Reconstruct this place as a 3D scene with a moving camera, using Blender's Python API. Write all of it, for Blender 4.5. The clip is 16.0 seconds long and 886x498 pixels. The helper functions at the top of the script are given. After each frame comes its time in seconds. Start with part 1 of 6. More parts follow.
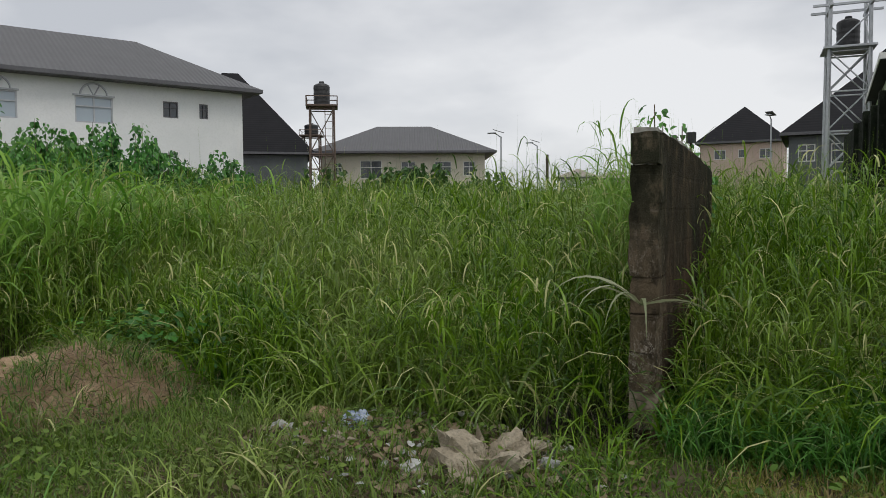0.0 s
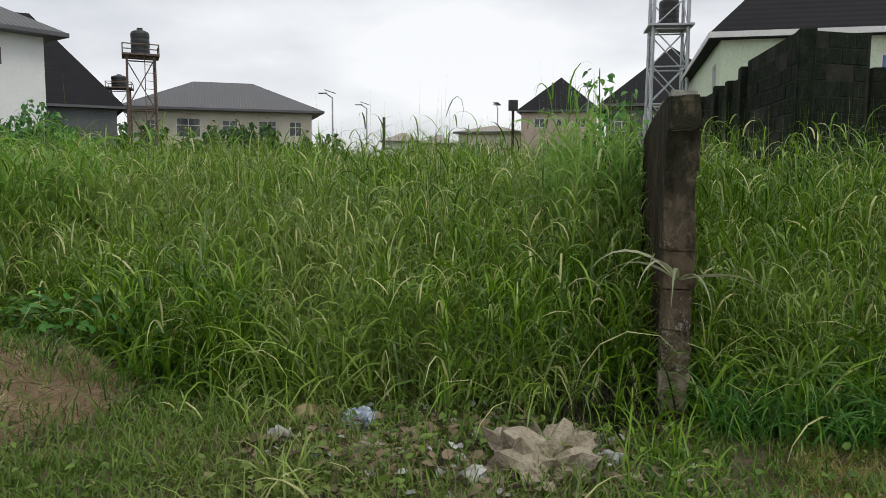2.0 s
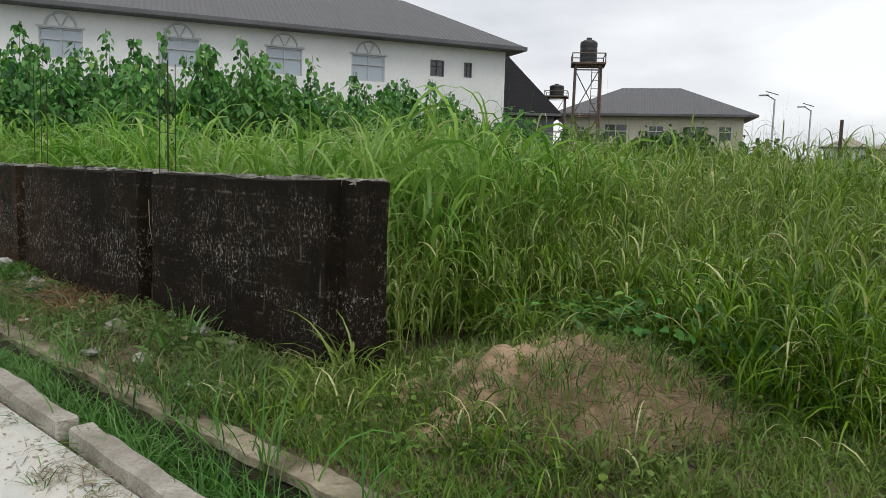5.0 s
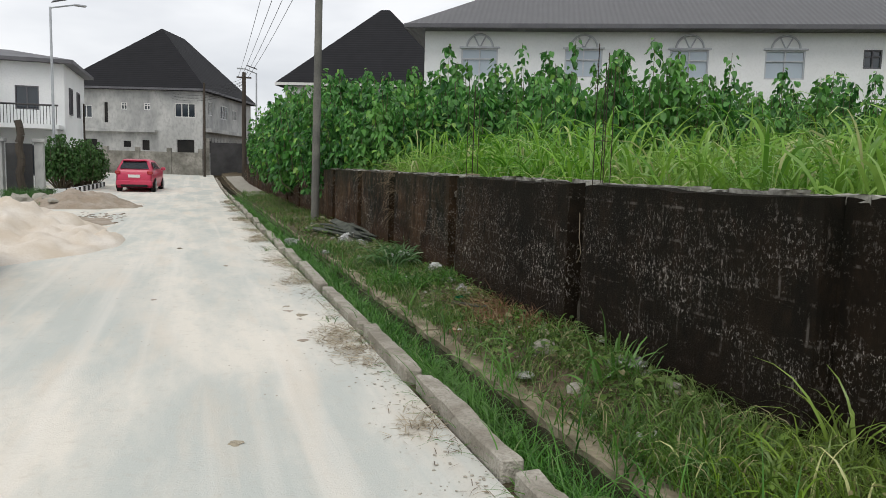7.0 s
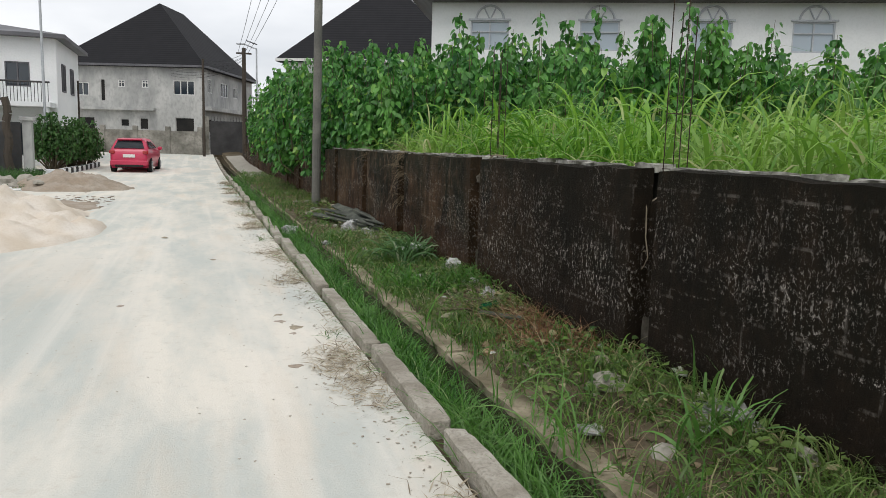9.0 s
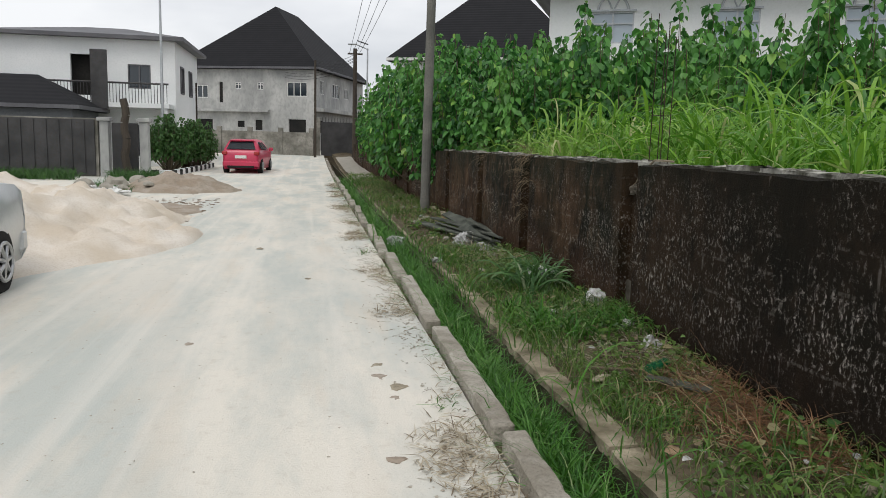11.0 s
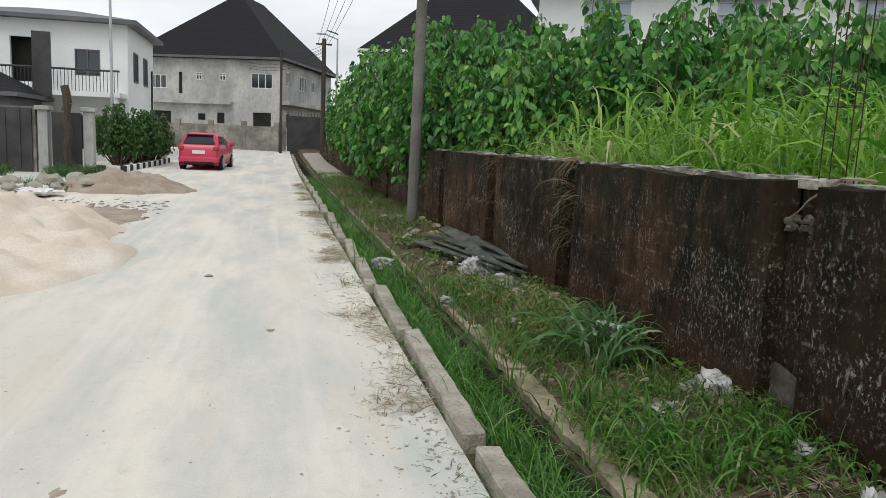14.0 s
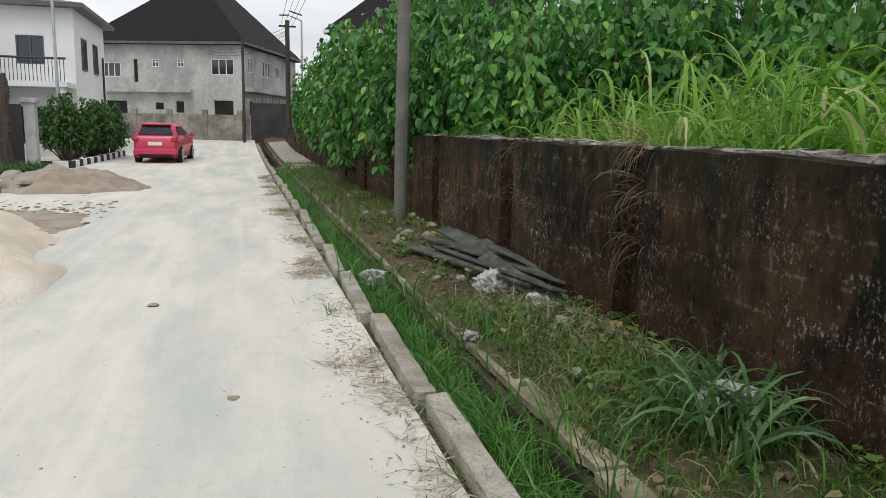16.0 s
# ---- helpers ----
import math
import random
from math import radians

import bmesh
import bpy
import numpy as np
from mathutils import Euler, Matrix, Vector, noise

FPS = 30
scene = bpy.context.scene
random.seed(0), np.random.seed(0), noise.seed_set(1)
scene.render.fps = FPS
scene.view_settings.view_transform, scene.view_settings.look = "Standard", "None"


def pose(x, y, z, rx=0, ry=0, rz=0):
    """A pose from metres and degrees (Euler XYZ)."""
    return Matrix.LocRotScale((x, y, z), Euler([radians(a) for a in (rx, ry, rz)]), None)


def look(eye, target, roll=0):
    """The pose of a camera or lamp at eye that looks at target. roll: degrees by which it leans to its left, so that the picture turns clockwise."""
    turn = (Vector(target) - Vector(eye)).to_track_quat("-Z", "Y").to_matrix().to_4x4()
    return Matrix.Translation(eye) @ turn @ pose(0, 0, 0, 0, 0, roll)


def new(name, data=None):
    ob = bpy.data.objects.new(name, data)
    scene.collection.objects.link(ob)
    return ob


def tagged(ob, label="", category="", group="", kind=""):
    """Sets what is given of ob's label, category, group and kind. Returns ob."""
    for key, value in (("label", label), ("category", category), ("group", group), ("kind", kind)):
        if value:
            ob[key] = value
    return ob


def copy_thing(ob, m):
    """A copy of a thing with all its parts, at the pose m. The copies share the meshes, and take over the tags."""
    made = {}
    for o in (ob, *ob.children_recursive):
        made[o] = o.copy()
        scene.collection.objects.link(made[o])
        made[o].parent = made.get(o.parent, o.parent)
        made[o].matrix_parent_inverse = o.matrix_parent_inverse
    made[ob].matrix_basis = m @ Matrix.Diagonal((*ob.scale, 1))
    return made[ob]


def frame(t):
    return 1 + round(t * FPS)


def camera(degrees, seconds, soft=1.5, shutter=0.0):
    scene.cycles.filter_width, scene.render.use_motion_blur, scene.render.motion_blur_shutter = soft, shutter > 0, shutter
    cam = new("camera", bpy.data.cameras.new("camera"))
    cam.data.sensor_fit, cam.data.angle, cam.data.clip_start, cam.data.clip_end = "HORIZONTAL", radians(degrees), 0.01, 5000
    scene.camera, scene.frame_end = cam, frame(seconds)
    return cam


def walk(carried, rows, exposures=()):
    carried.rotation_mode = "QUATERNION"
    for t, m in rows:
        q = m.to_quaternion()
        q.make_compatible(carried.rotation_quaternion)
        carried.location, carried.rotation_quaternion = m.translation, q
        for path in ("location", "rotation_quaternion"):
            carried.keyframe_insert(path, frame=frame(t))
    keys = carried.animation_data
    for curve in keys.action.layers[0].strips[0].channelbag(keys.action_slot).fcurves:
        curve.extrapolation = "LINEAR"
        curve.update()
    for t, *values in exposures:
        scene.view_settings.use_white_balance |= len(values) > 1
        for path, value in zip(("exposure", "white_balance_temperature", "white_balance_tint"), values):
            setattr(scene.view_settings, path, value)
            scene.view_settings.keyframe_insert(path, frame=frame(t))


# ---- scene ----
cam = camera(61.5, 16.0, 0.8)
PATH = [
    (0, (-0.056, -9.387, 1.588), (1.73, -8.493, 1.482), -0.4),
    (0.5, (-0.132, -9.016, 1.591), (1.756, -8.376, 1.436), 1.2),
    (1, (-0.119, -8.636, 1.604), (1.816, -8.165, 1.418), -0.9),
    (1.5, (-0.057, -8.324, 1.595), (1.886, -7.895, 1.39), -0.7),
    (2, (0.087, -8.035, 1.604), (2.03, -7.611, 1.4), 0.4),
    (2.5, (0.17, -7.657, 1.6), (2.133, -7.337, 1.391), -0.2),
    (3, (0.309, -7.389, 1.631), (2.295, -7.19, 1.496), 0.0),
    (3.5, (0.398, -7.104, 1.668), (2.378, -6.846, 1.543), -1.4),
    (4, (0.127, -7.042, 1.615), (2.056, -6.538, 1.458), 0.8),
    (4.5, (-0.056, -6.819, 1.583), (1.761, -6.003, 1.405), 0.3),
    (4.7, (-0.072, -6.744, 1.581), (1.647, -5.736, 1.407), 1.4),
    (5, (-0.132, -6.647, 1.562), (1.335, -5.304, 1.354), 1.7),
    (5.2, (-0.135, -6.577, 1.578), (1.109, -5.025, 1.362), 0.8),
    (7.3, (-0.024, -5.486, 1.569), (0.608, -3.602, 1.342), 1.6),
    (7.5, (0.023, -5.346, 1.565), (0.686, -3.476, 1.319), 2.1),
    (8, (0.057, -4.981, 1.564), (0.821, -3.148, 1.327), 1.5),
    (8.5, (0.156, -4.631, 1.575), (0.928, -2.802, 1.331), 1.1),
    (9, (0.211, -4.303, 1.58), (0.836, -2.423, 1.308), 1.5),
    (9.5, (0.252, -3.854, 1.581), (0.732, -1.926, 1.348), 1.7),
    (10, (0.325, -3.465, 1.58), (0.721, -1.516, 1.372), 0.1),
    (10.2, (0.392, -3.282, 1.58), (0.754, -1.329, 1.343), 1.1),
    (12.3, (0.437, -1.698, 1.615), (0.787, 0.247, 1.311), 1.7),
    (12.5, (0.425, -1.51, 1.621), (0.881, 0.412, 1.305), 1.8),
    (13, (0.397, -1.043, 1.635), (1.021, 0.842, 1.395), 0.8),
    (13.5, (0.435, -0.584, 1.61), (0.9, 1.343, 1.34), 2.3),
    (14, (0.423, -0.166, 1.599), (0.865, 1.764, 1.317), 2.4),
    (14.5, (0.419, 0.299, 1.57), (0.918, 2.212, 1.267), 1.3),
    (15, (0.477, 0.747, 1.593), (0.939, 2.673, 1.314), 1.8),
    (15.5, (0.466, 1.236, 1.588), (0.972, 3.146, 1.274), 1.7),
    (16, (0.476, 1.689, 1.576), (0.995, 3.594, 1.256), 1.0),
]
walk(cam, [(t, look(eye, target, roll)) for t, eye, target, roll in PATH], [(0, -0.08), (1.2, -0.12), (1.6, 0.06), (2, 0.14), (2.5, 0.1), (3.5, -0.12), (4.5, 0.1), (5, 0.2), (7.3, 0.17), (8.5, 0.32), (9, 0.24), (9.5, 0.07), (10.2, 0.08), (12.3, 0.17), (16, 0.22)])

# ---------------------------------------------------------------- sky and light
world = bpy.data.worlds.new("overcast_sky")
scene.world = world
world.use_nodes = True
wn, wl = world.node_tree.nodes, world.node_tree.links
wn.clear()
SUN_EL, SUN_AZ = radians(58), radians(200)
sky = wn.new("ShaderNodeTexSky")
sky.sky_type = "NISHITA"
sky.sun_disc = False
sky.sun_elevation, sky.sun_rotation = SUN_EL, SUN_AZ
sky_dim = wn.new("ShaderNodeVectorMath")
sky_dim.operation = "SCALE"
sky_dim.inputs["Scale"].default_value = 0.10
wl.new(sky.outputs[0], sky_dim.inputs[0])
tc = wn.new("ShaderNodeTexCoord")
mp = wn.new("ShaderNodeMapping")
mp.inputs["Scale"].default_value = (1.0, 1.0, 2.6)
wl.new(tc.outputs["Generated"], mp.inputs[0])
cl = wn.new("ShaderNodeTexNoise")
cl.inputs["Scale"].default_value, cl.inputs["Detail"].default_value, cl.inputs["Roughness"].default_value = 2.3, 5, 0.5
wl.new(mp.outputs[0], cl.inputs[0])
cr = wn.new("ShaderNodeValToRGB")
cr.color_ramp.elements[0].position, cr.color_ramp.elements[0].color = 0.33, (0.60, 0.62, 0.66, 1)
cr.color_ramp.elements[1].position, cr.color_ramp.elements[1].color = 0.58, (0.92, 0.925, 0.94, 1)
wl.new(cl.outputs[0], cr.inputs[0])
mx = wn.new("ShaderNodeMixRGB")
mx.inputs[0].default_value = 0.9
wl.new(sky_dim.outputs[0], mx.inputs[1])
wl.new(cr.outputs[0], mx.inputs[2])
bg = wn.new("ShaderNodeBackground")
bg.inputs[1].default_value = 1.0
wl.new(mx.outputs[0], bg.inputs[0])
wo = wn.new("ShaderNodeOutputWorld")
wl.new(bg.outputs[0], wo.inputs[0])

sun_data = bpy.data.lights.new("sun", "SUN")
sun_data.energy, sun_data.angle, sun_data.color = 1.0, radians(25), (1.0, 0.96, 0.9)
sun = new("sun", sun_data)
sun.rotation_euler = (radians(90) - SUN_EL, 0, radians(180) - SUN_AZ)

# ---------------------------------------------------------------- materials


def nodes_of(name, rough=0.8, metal=0.0):
    m = bpy.data.materials.new(name)
    m.use_nodes = True
    n, l = m.node_tree.nodes, m.node_tree.links
    b = n["Principled BSDF"]
    b.inputs["Roughness"].default_value, b.inputs["Metallic"].default_value = rough, metal
    if rough > 0.75:
        b.inputs["Specular IOR Level"].default_value = 0.2
    return m, n, l, b


def place_of(n, l, stretch=(1, 1, 1)):
    g = n.new("ShaderNodeNewGeometry")
    k = n.new("ShaderNodeMapping")
    k.inputs["Scale"].default_value = stretch
    l.new(g.outputs["Position"], k.inputs[0])
    return k.outputs[0]


def noise_of(n, l, vec, scale, detail=4, rough=0.55):
    t = n.new("ShaderNodeTexNoise")
    t.inputs["Scale"].default_value, t.inputs["Detail"].default_value, t.inputs["Roughness"].default_value = scale, detail, rough
    l.new(vec, t.inputs["Vector"])
    return t.outputs["Fac"]


def step_of(n, l, value, a, b):
    r = n.new("ShaderNodeMapRange")
    r.inputs["From Min"].default_value, r.inputs["From Max"].default_value = a, b
    l.new(value, r.inputs["Value"])
    return r.outputs[0]


def mix_of(n, l, fac, a, b):
    x = n.new("ShaderNodeMixRGB")
    for i, v in ((0, fac), (1, a), (2, b)):
        if isinstance(v, (int, float)):
            x.inputs[i].default_value = v
        elif isinstance(v, tuple):
            x.inputs[i].default_value = (*v, 1)
        else:
            l.new(v, x.inputs[i])
    return x.outputs[0]


def times_of(n, l, a, b):
    x = n.new("ShaderNodeMath")
    x.operation = "MULTIPLY"
    l.new(a, x.inputs[0])
    if isinstance(b, float):
        x.inputs[1].default_value = b
    else:
        l.new(b, x.inputs[1])
    return x.outputs[0]


def bump_of(n, l, b, height, strength, dist=0.02):
    u = n.new("ShaderNodeBump")
    u.inputs["Strength"].default_value, u.inputs["Distance"].default_value = strength, dist
    l.new(height, u.inputs["Height"])
    l.new(u.outputs[0], b.inputs["Normal"])


def mottled(name, a, b, scale=2.0, fine=30.0, rough=0.85, bump=0.4, metal=0.0, c=None, dist=0.02, stretch=(1, 1, 1)):
    """Two tones by large noise, a third by fine speckle, with relief."""
    m, n, l, bs = nodes_of(name, rough, metal)
    v = place_of(n, l, stretch)
    big, small = noise_of(n, l, v, scale), noise_of(n, l, v, fine, 3)
    col = mix_of(n, l, step_of(n, l, big, 0.35, 0.65), a, b)
    dark = tuple(x * 0.72 for x in a)
    col = mix_of(n, l, times_of(n, l, step_of(n, l, small, 0.45, 0.75), 0.55), col, c or dark)
    l.new(col, bs.inputs["Base Color"])
    bump_of(n, l, bs, small, bump, dist)
    return m


def leafy(name, a, b, dry, share, rough=0.42, glow=0.35, spread=0.4):
    """Leaf colours by a random number for each leaf, with light passing through."""
    m, n, l, bs = nodes_of(name, rough)
    g = n.new("ShaderNodeNewGeometry")
    r = g.outputs["Random Per Island"]
    v = place_of(n, l)
    big = noise_of(n, l, v, spread, 3)
    col = mix_of(n, l, r, a, b)
    warm = tuple(0.5 * (x + y) for x, y in zip(b, dry))
    col = mix_of(n, l, times_of(n, l, step_of(n, l, big, 0.48, 0.72), 0.6), col, warm)
    col = mix_of(n, l, step_of(n, l, r, 1 - share, 1 - share + 0.02), col, dry)
    l.new(col, bs.inputs["Base Color"])
    bs.inputs["Specular IOR Level"].default_value = 0.35
    tr = n.new("ShaderNodeBsdfTranslucent")
    l.new(col, tr.inputs[0])
    ms = n.new("ShaderNodeMixShader")
    ms.inputs[0].default_value = glow
    l.new(bs.outputs[0], ms.inputs[1])
    l.new(tr.outputs[0], ms.inputs[2])
    l.new(ms.outputs[0], n["Material Output"].inputs[0])
    return m


def stained_wall(name, brown, black, flake, flake_from, course=0.225, block=0.45, mould=0.0):
    """Old cement render: brown and black mould in tall streaks, pale flakes in bands and drips, block joints in relief."""
    m, n, l, bs = nodes_of(name, 0.93)
    bs.inputs["Specular IOR Level"].default_value = 0.12
    v = place_of(n, l)
    tall = place_of(n, l, (1, 1, 0.35))
    streak = noise_of(n, l, tall, 2.2, 6, 0.65)
    patch = noise_of(n, l, v, 0.9, 3)
    grain = noise_of(n, l, v, 60, 3)
    scab = noise_of(n, l, place_of(n, l, (1, 1, 0.6)), 9, 6, 0.7)
    sp = n.new("ShaderNodeSeparateXYZ")
    l.new(v, sp.inputs[0])
    cb = n.new("ShaderNodeCombineXYZ")
    ad = n.new("ShaderNodeMath")
    l.new(sp.outputs[0], ad.inputs[0])
    l.new(sp.outputs[1], ad.inputs[1])
    l.new(ad.outputs[0], cb.inputs[0])
    l.new(sp.outputs[2], cb.inputs[1])
    br = n.new("ShaderNodeTexBrick")
    br.inputs["Scale"].default_value = 1.0
    br.inputs["Mortar Size"].default_value, br.inputs["Mortar Smooth"].default_value = 0.014, 0.7
    br.inputs["Brick Width"].default_value, br.inputs["Row Height"].default_value = block, course
    l.new(cb.outputs[0], br.inputs["Vector"])
    col = mix_of(n, l, step_of(n, l, streak, 0.38, 0.62), brown, black)
    green = tuple(0.5 * (x + y) for x, y in zip(black, (0.022, 0.034, 0.018)))
    col = mix_of(n, l, times_of(n, l, step_of(n, l, patch, 0.48, 0.66), 0.7), col, green)
    soil = n.new("ShaderNodeMath")
    l.new(sp.outputs[2], soil.inputs[0])
    l.new(times_of(n, l, streak, -1.3), soil.inputs[1])
    col = mix_of(n, l, times_of(n, l, step_of(n, l, soil.outputs[0], 0.0, -0.35), 0.85), col, (0.052, 0.027, 0.015))
    moss = n.new("ShaderNodeMath")
    l.new(sp.outputs[2], moss.inputs[0])
    l.new(times_of(n, l, streak, 0.9), moss.inputs[1])
    col = mix_of(n, l, times_of(n, l, step_of(n, l, moss.outputs[0], 1.5, 1.85), 0.55), col, green)
    col = mix_of(n, l, times_of(n, l, step_of(n, l, scab, 0.52, 0.68), 0.55), col, tuple(1.5 * x + 0.004 for x in brown))
    col = mix_of(n, l, times_of(n, l, step_of(n, l, scab, 0.47, 0.33), 0.8), col, tuple(0.5 * x for x in black))
    if mould:
        reach = n.new("ShaderNodeMath")
        l.new(sp.outputs[1], reach.inputs[0])
        l.new(times_of(n, l, streak, 3.0), reach.inputs[1])
        col = mix_of(n, l, times_of(n, l, step_of(n, l, reach.outputs[0], 6.2, 3.0), mould), col, black)
    # where the flaking gathers: broad patches, and thin level bands along the courses
    broad = step_of(n, l, noise_of(n, l, place_of(n, l, (1, 1, 1.5)), 1.2, 6, 0.75), 0.46, 0.58)
    band = step_of(n, l, noise_of(n, l, place_of(n, l, (0.6, 0.6, 4.5)), 1.1, 4, 0.7), 0.54, 0.63)
    gather = n.new("ShaderNodeMath")
    gather.operation = "MAXIMUM"
    l.new(broad, gather.inputs[0])
    l.new(band, gather.inputs[1])
    line = n.new("ShaderNodeMath")
    l.new(sp.outputs[2], line.inputs[0])
    l.new(times_of(n, l, noise_of(n, l, v, 1.7, 5, 0.7), 1.1), line.inputs[1])
    where = times_of(n, l, times_of(n, l, gather.outputs[0], step_of(n, l, sp.outputs[2], 0.2, 0.55)), step_of(n, l, line.outputs[0], 2.0, 1.45))
    drip = noise_of(n, l, place_of(n, l, (1, 1, 0.42)), 24, 5, 0.7)
    chip = noise_of(n, l, place_of(n, l, (1, 1, 0.7)), 40, 7, 0.85)
    col = mix_of(n, l, times_of(n, l, times_of(n, l, step_of(n, l, drip, 0.60, 0.645), where), 0.7), col, tuple(0.75 * x for x in flake))
    col = mix_of(n, l, times_of(n, l, times_of(n, l, br.outputs["Fac"], step_of(n, l, scab, 0.54, 0.64)), 0.35), col, tuple(0.6 * x for x in flake))
    col = mix_of(n, l, times_of(n, l, step_of(n, l, chip, flake_from, flake_from + 0.03), where), col, flake)
    l.new(col, bs.inputs["Base Color"])
    rel = n.new("ShaderNodeMath")
    l.new(chip, rel.inputs[0])
    l.new(times_of(n, l, grain, 0.4), rel.inputs[1])
    rel2 = n.new("ShaderNodeMath")
    l.new(rel.outputs[0], rel2.inputs[0])
    l.new(times_of(n, l, br.outputs["Fac"], -0.13), rel2.inputs[1])
    bump_of(n, l, bs, rel2.outputs[0], 0.8, 0.03)
    return m


def lined(name, a, b, pitch, rough=0.6, axis=0, bump=0.6):
    """Profiled or shingled roofing: narrow courses in relief over a mottled tone, along local x or z."""
    m, n, l, bs = nodes_of(name, rough)
    v = place_of(n, l)
    t = n.new("ShaderNodeTexCoord")
    w = n.new("ShaderNodeTexWave")
    w.bands_direction = "XYZ"[axis]
    w.inputs["Scale"].default_value = 0.314 / pitch
    w.inputs["Distortion"].default_value = 0.3
    l.new(t.outputs["Object"], w.inputs["Vector"])
    col = mix_of(n, l, noise_of(n, l, v, 1.2, 5), a, b)
    col = mix_of(n, l, times_of(n, l, w.outputs["Fac"], 0.3), col, tuple(0.6 * x for x in a))
    l.new(col, bs.inputs["Base Color"])
    bump_of(n, l, bs, w.outputs["Fac"], bump, 0.03)
    return m


def road_material():
    """Pale sand over worn concrete: grey scoured patches, ochre drifts, grit, tyre tracks along the road."""
    m, n, l, bs = nodes_of("sandy_road", 0.92)
    v = place_of(n, l)
    along = place_of(n, l, (1.0, 0.16, 1))
    drift = noise_of(n, l, along, 0.9, 5)
    patch = noise_of(n, l, place_of(n, l, (1.0, 0.3, 1)), 0.8, 7, 0.65)
    grit = noise_of(n, l, v, 70, 4, 0.7)
    spot = noise_of(n, l, v, 9, 5, 0.7)
    col = mix_of(n, l, step_of(n, l, drift, 0.38, 0.62), (0.72, 0.68, 0.60), (0.62, 0.60, 0.54))
    col = mix_of(n, l, times_of(n, l, step_of(n, l, patch, 0.42, 0.58), 0.8), col, (0.47, 0.50, 0.47))
    col = mix_of(n, l, times_of(n, l, step_of(n, l, noise_of(n, l, along, 2.3, 5), 0.53, 0.68), 0.45), col, (0.64, 0.56, 0.46))
    col = mix_of(n, l, times_of(n, l, step_of(n, l, spot, 0.55, 0.75), 0.35), col, (0.44, 0.38, 0.31))
    col = mix_of(n, l, times_of(n, l, step_of(n, l, grit, 0.58, 0.75), 0.35), col, (0.36, 0.33, 0.29))
    wheel = noise_of(n, l, place_of(n, l, (1.6, 0.035, 1)), 1.6, 4, 0.6)
    col = mix_of(n, l, times_of(n, l, step_of(n, l, wheel, 0.52, 0.66), 0.4), col, (0.76, 0.72, 0.65))
    l.new(col, bs.inputs["Base Color"])
    ad = n.new("ShaderNodeMath")
    l.new(grit, ad.inputs[0])
    l.new(spot, ad.inputs[1])
    bump_of(n, l, bs, ad.outputs[0], 0.35, 0.02)
    return m


def glass(name, tint, rough=0.08):
    m, n, l, b = nodes_of(name, rough)
    b.inputs["Base Color"].default_value = (*tint, 1)
    b.inputs["Specular IOR Level"].default_value = 0.8
    return m


ROAD = road_material()
SOIL = mottled("dark_soil", (0.060, 0.045, 0.028), (0.15, 0.118, 0.08), 1.5, 25, 0.95, 0.6, c=(0.05, 0.06, 0.025))
SAND = mottled("builders_sand", (0.60, 0.52, 0.42), (0.72, 0.67, 0.60), 1.1, 40, 0.95, 0.5, c=(0.5, 0.42, 0.33))
GRITM = mottled("road_grit", (0.36, 0.32, 0.26), (0.56, 0.52, 0.44), 30, 60, 0.95, 0.3, c=(0.2, 0.17, 0.13))
RUBBLE = mottled("rubble_dirt", (0.30, 0.24, 0.18), (0.40, 0.35, 0.29), 2.5, 22, 0.95, 0.8, c=(0.2, 0.17, 0.14))
CLAY = mottled("reddish_clay", (0.22, 0.15, 0.085), (0.44, 0.32, 0.21), 3.2, 18, 0.95, 0.9, c=(0.17, 0.115, 0.06), dist=0.04)
CONC = mottled("weathered_concrete", (0.30, 0.28, 0.24), (0.38, 0.36, 0.31), 3, 40, 0.9, 0.5, c=(0.17, 0.16, 0.13))
KERB = mottled("kerb_concrete", (0.27, 0.245, 0.20), (0.46, 0.43, 0.37), 3.4, 45, 0.9, 0.7, c=(0.17, 0.15, 0.12), dist=0.03)
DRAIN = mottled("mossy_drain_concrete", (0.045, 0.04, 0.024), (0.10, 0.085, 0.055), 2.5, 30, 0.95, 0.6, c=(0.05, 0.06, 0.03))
LIP = mottled("drain_lip_concrete", (0.13, 0.11, 0.07), (0.38, 0.33, 0.24), 3.6, 38, 0.92, 0.6, c=(0.16, 0.14, 0.09))
WALL = stained_wall("mouldy_render", (0.080, 0.047, 0.025), (0.011, 0.0092, 0.0065), (0.46, 0.42, 0.37), 0.56, mould=0.8)
PLOT = stained_wall("mouldy_block_render", (0.088, 0.058, 0.036), (0.022, 0.018, 0.013), (0.24, 0.21, 0.17), 0.575)
BLOCK = stained_wall("mossy_sandcrete", (0.026, 0.029, 0.022), (0.008, 0.0095, 0.007), (0.11, 0.115, 0.09), 0.60)
BLOCKEND = stained_wall("bare_sandcrete", (0.13, 0.10, 0.066), (0.024, 0.02, 0.014), (0.34, 0.30, 0.25), 0.53)
PALEBLOCK = mottled("pale_sandcrete", (0.19, 0.15, 0.105), (0.40, 0.34, 0.27), 5, 30, 0.95, 0.7)
MORTAR = mottled("lichen_mortar", (0.07, 0.068, 0.05), (0.46, 0.45, 0.40), 7, 26, 0.95, 0.8, c=(0.09, 0.09, 0.07))
DULLCEMENT = mottled("dull_cement", (0.05, 0.043, 0.033), (0.15, 0.135, 0.11), 7, 30, 0.95, 0.7, c=(0.05, 0.042, 0.03))
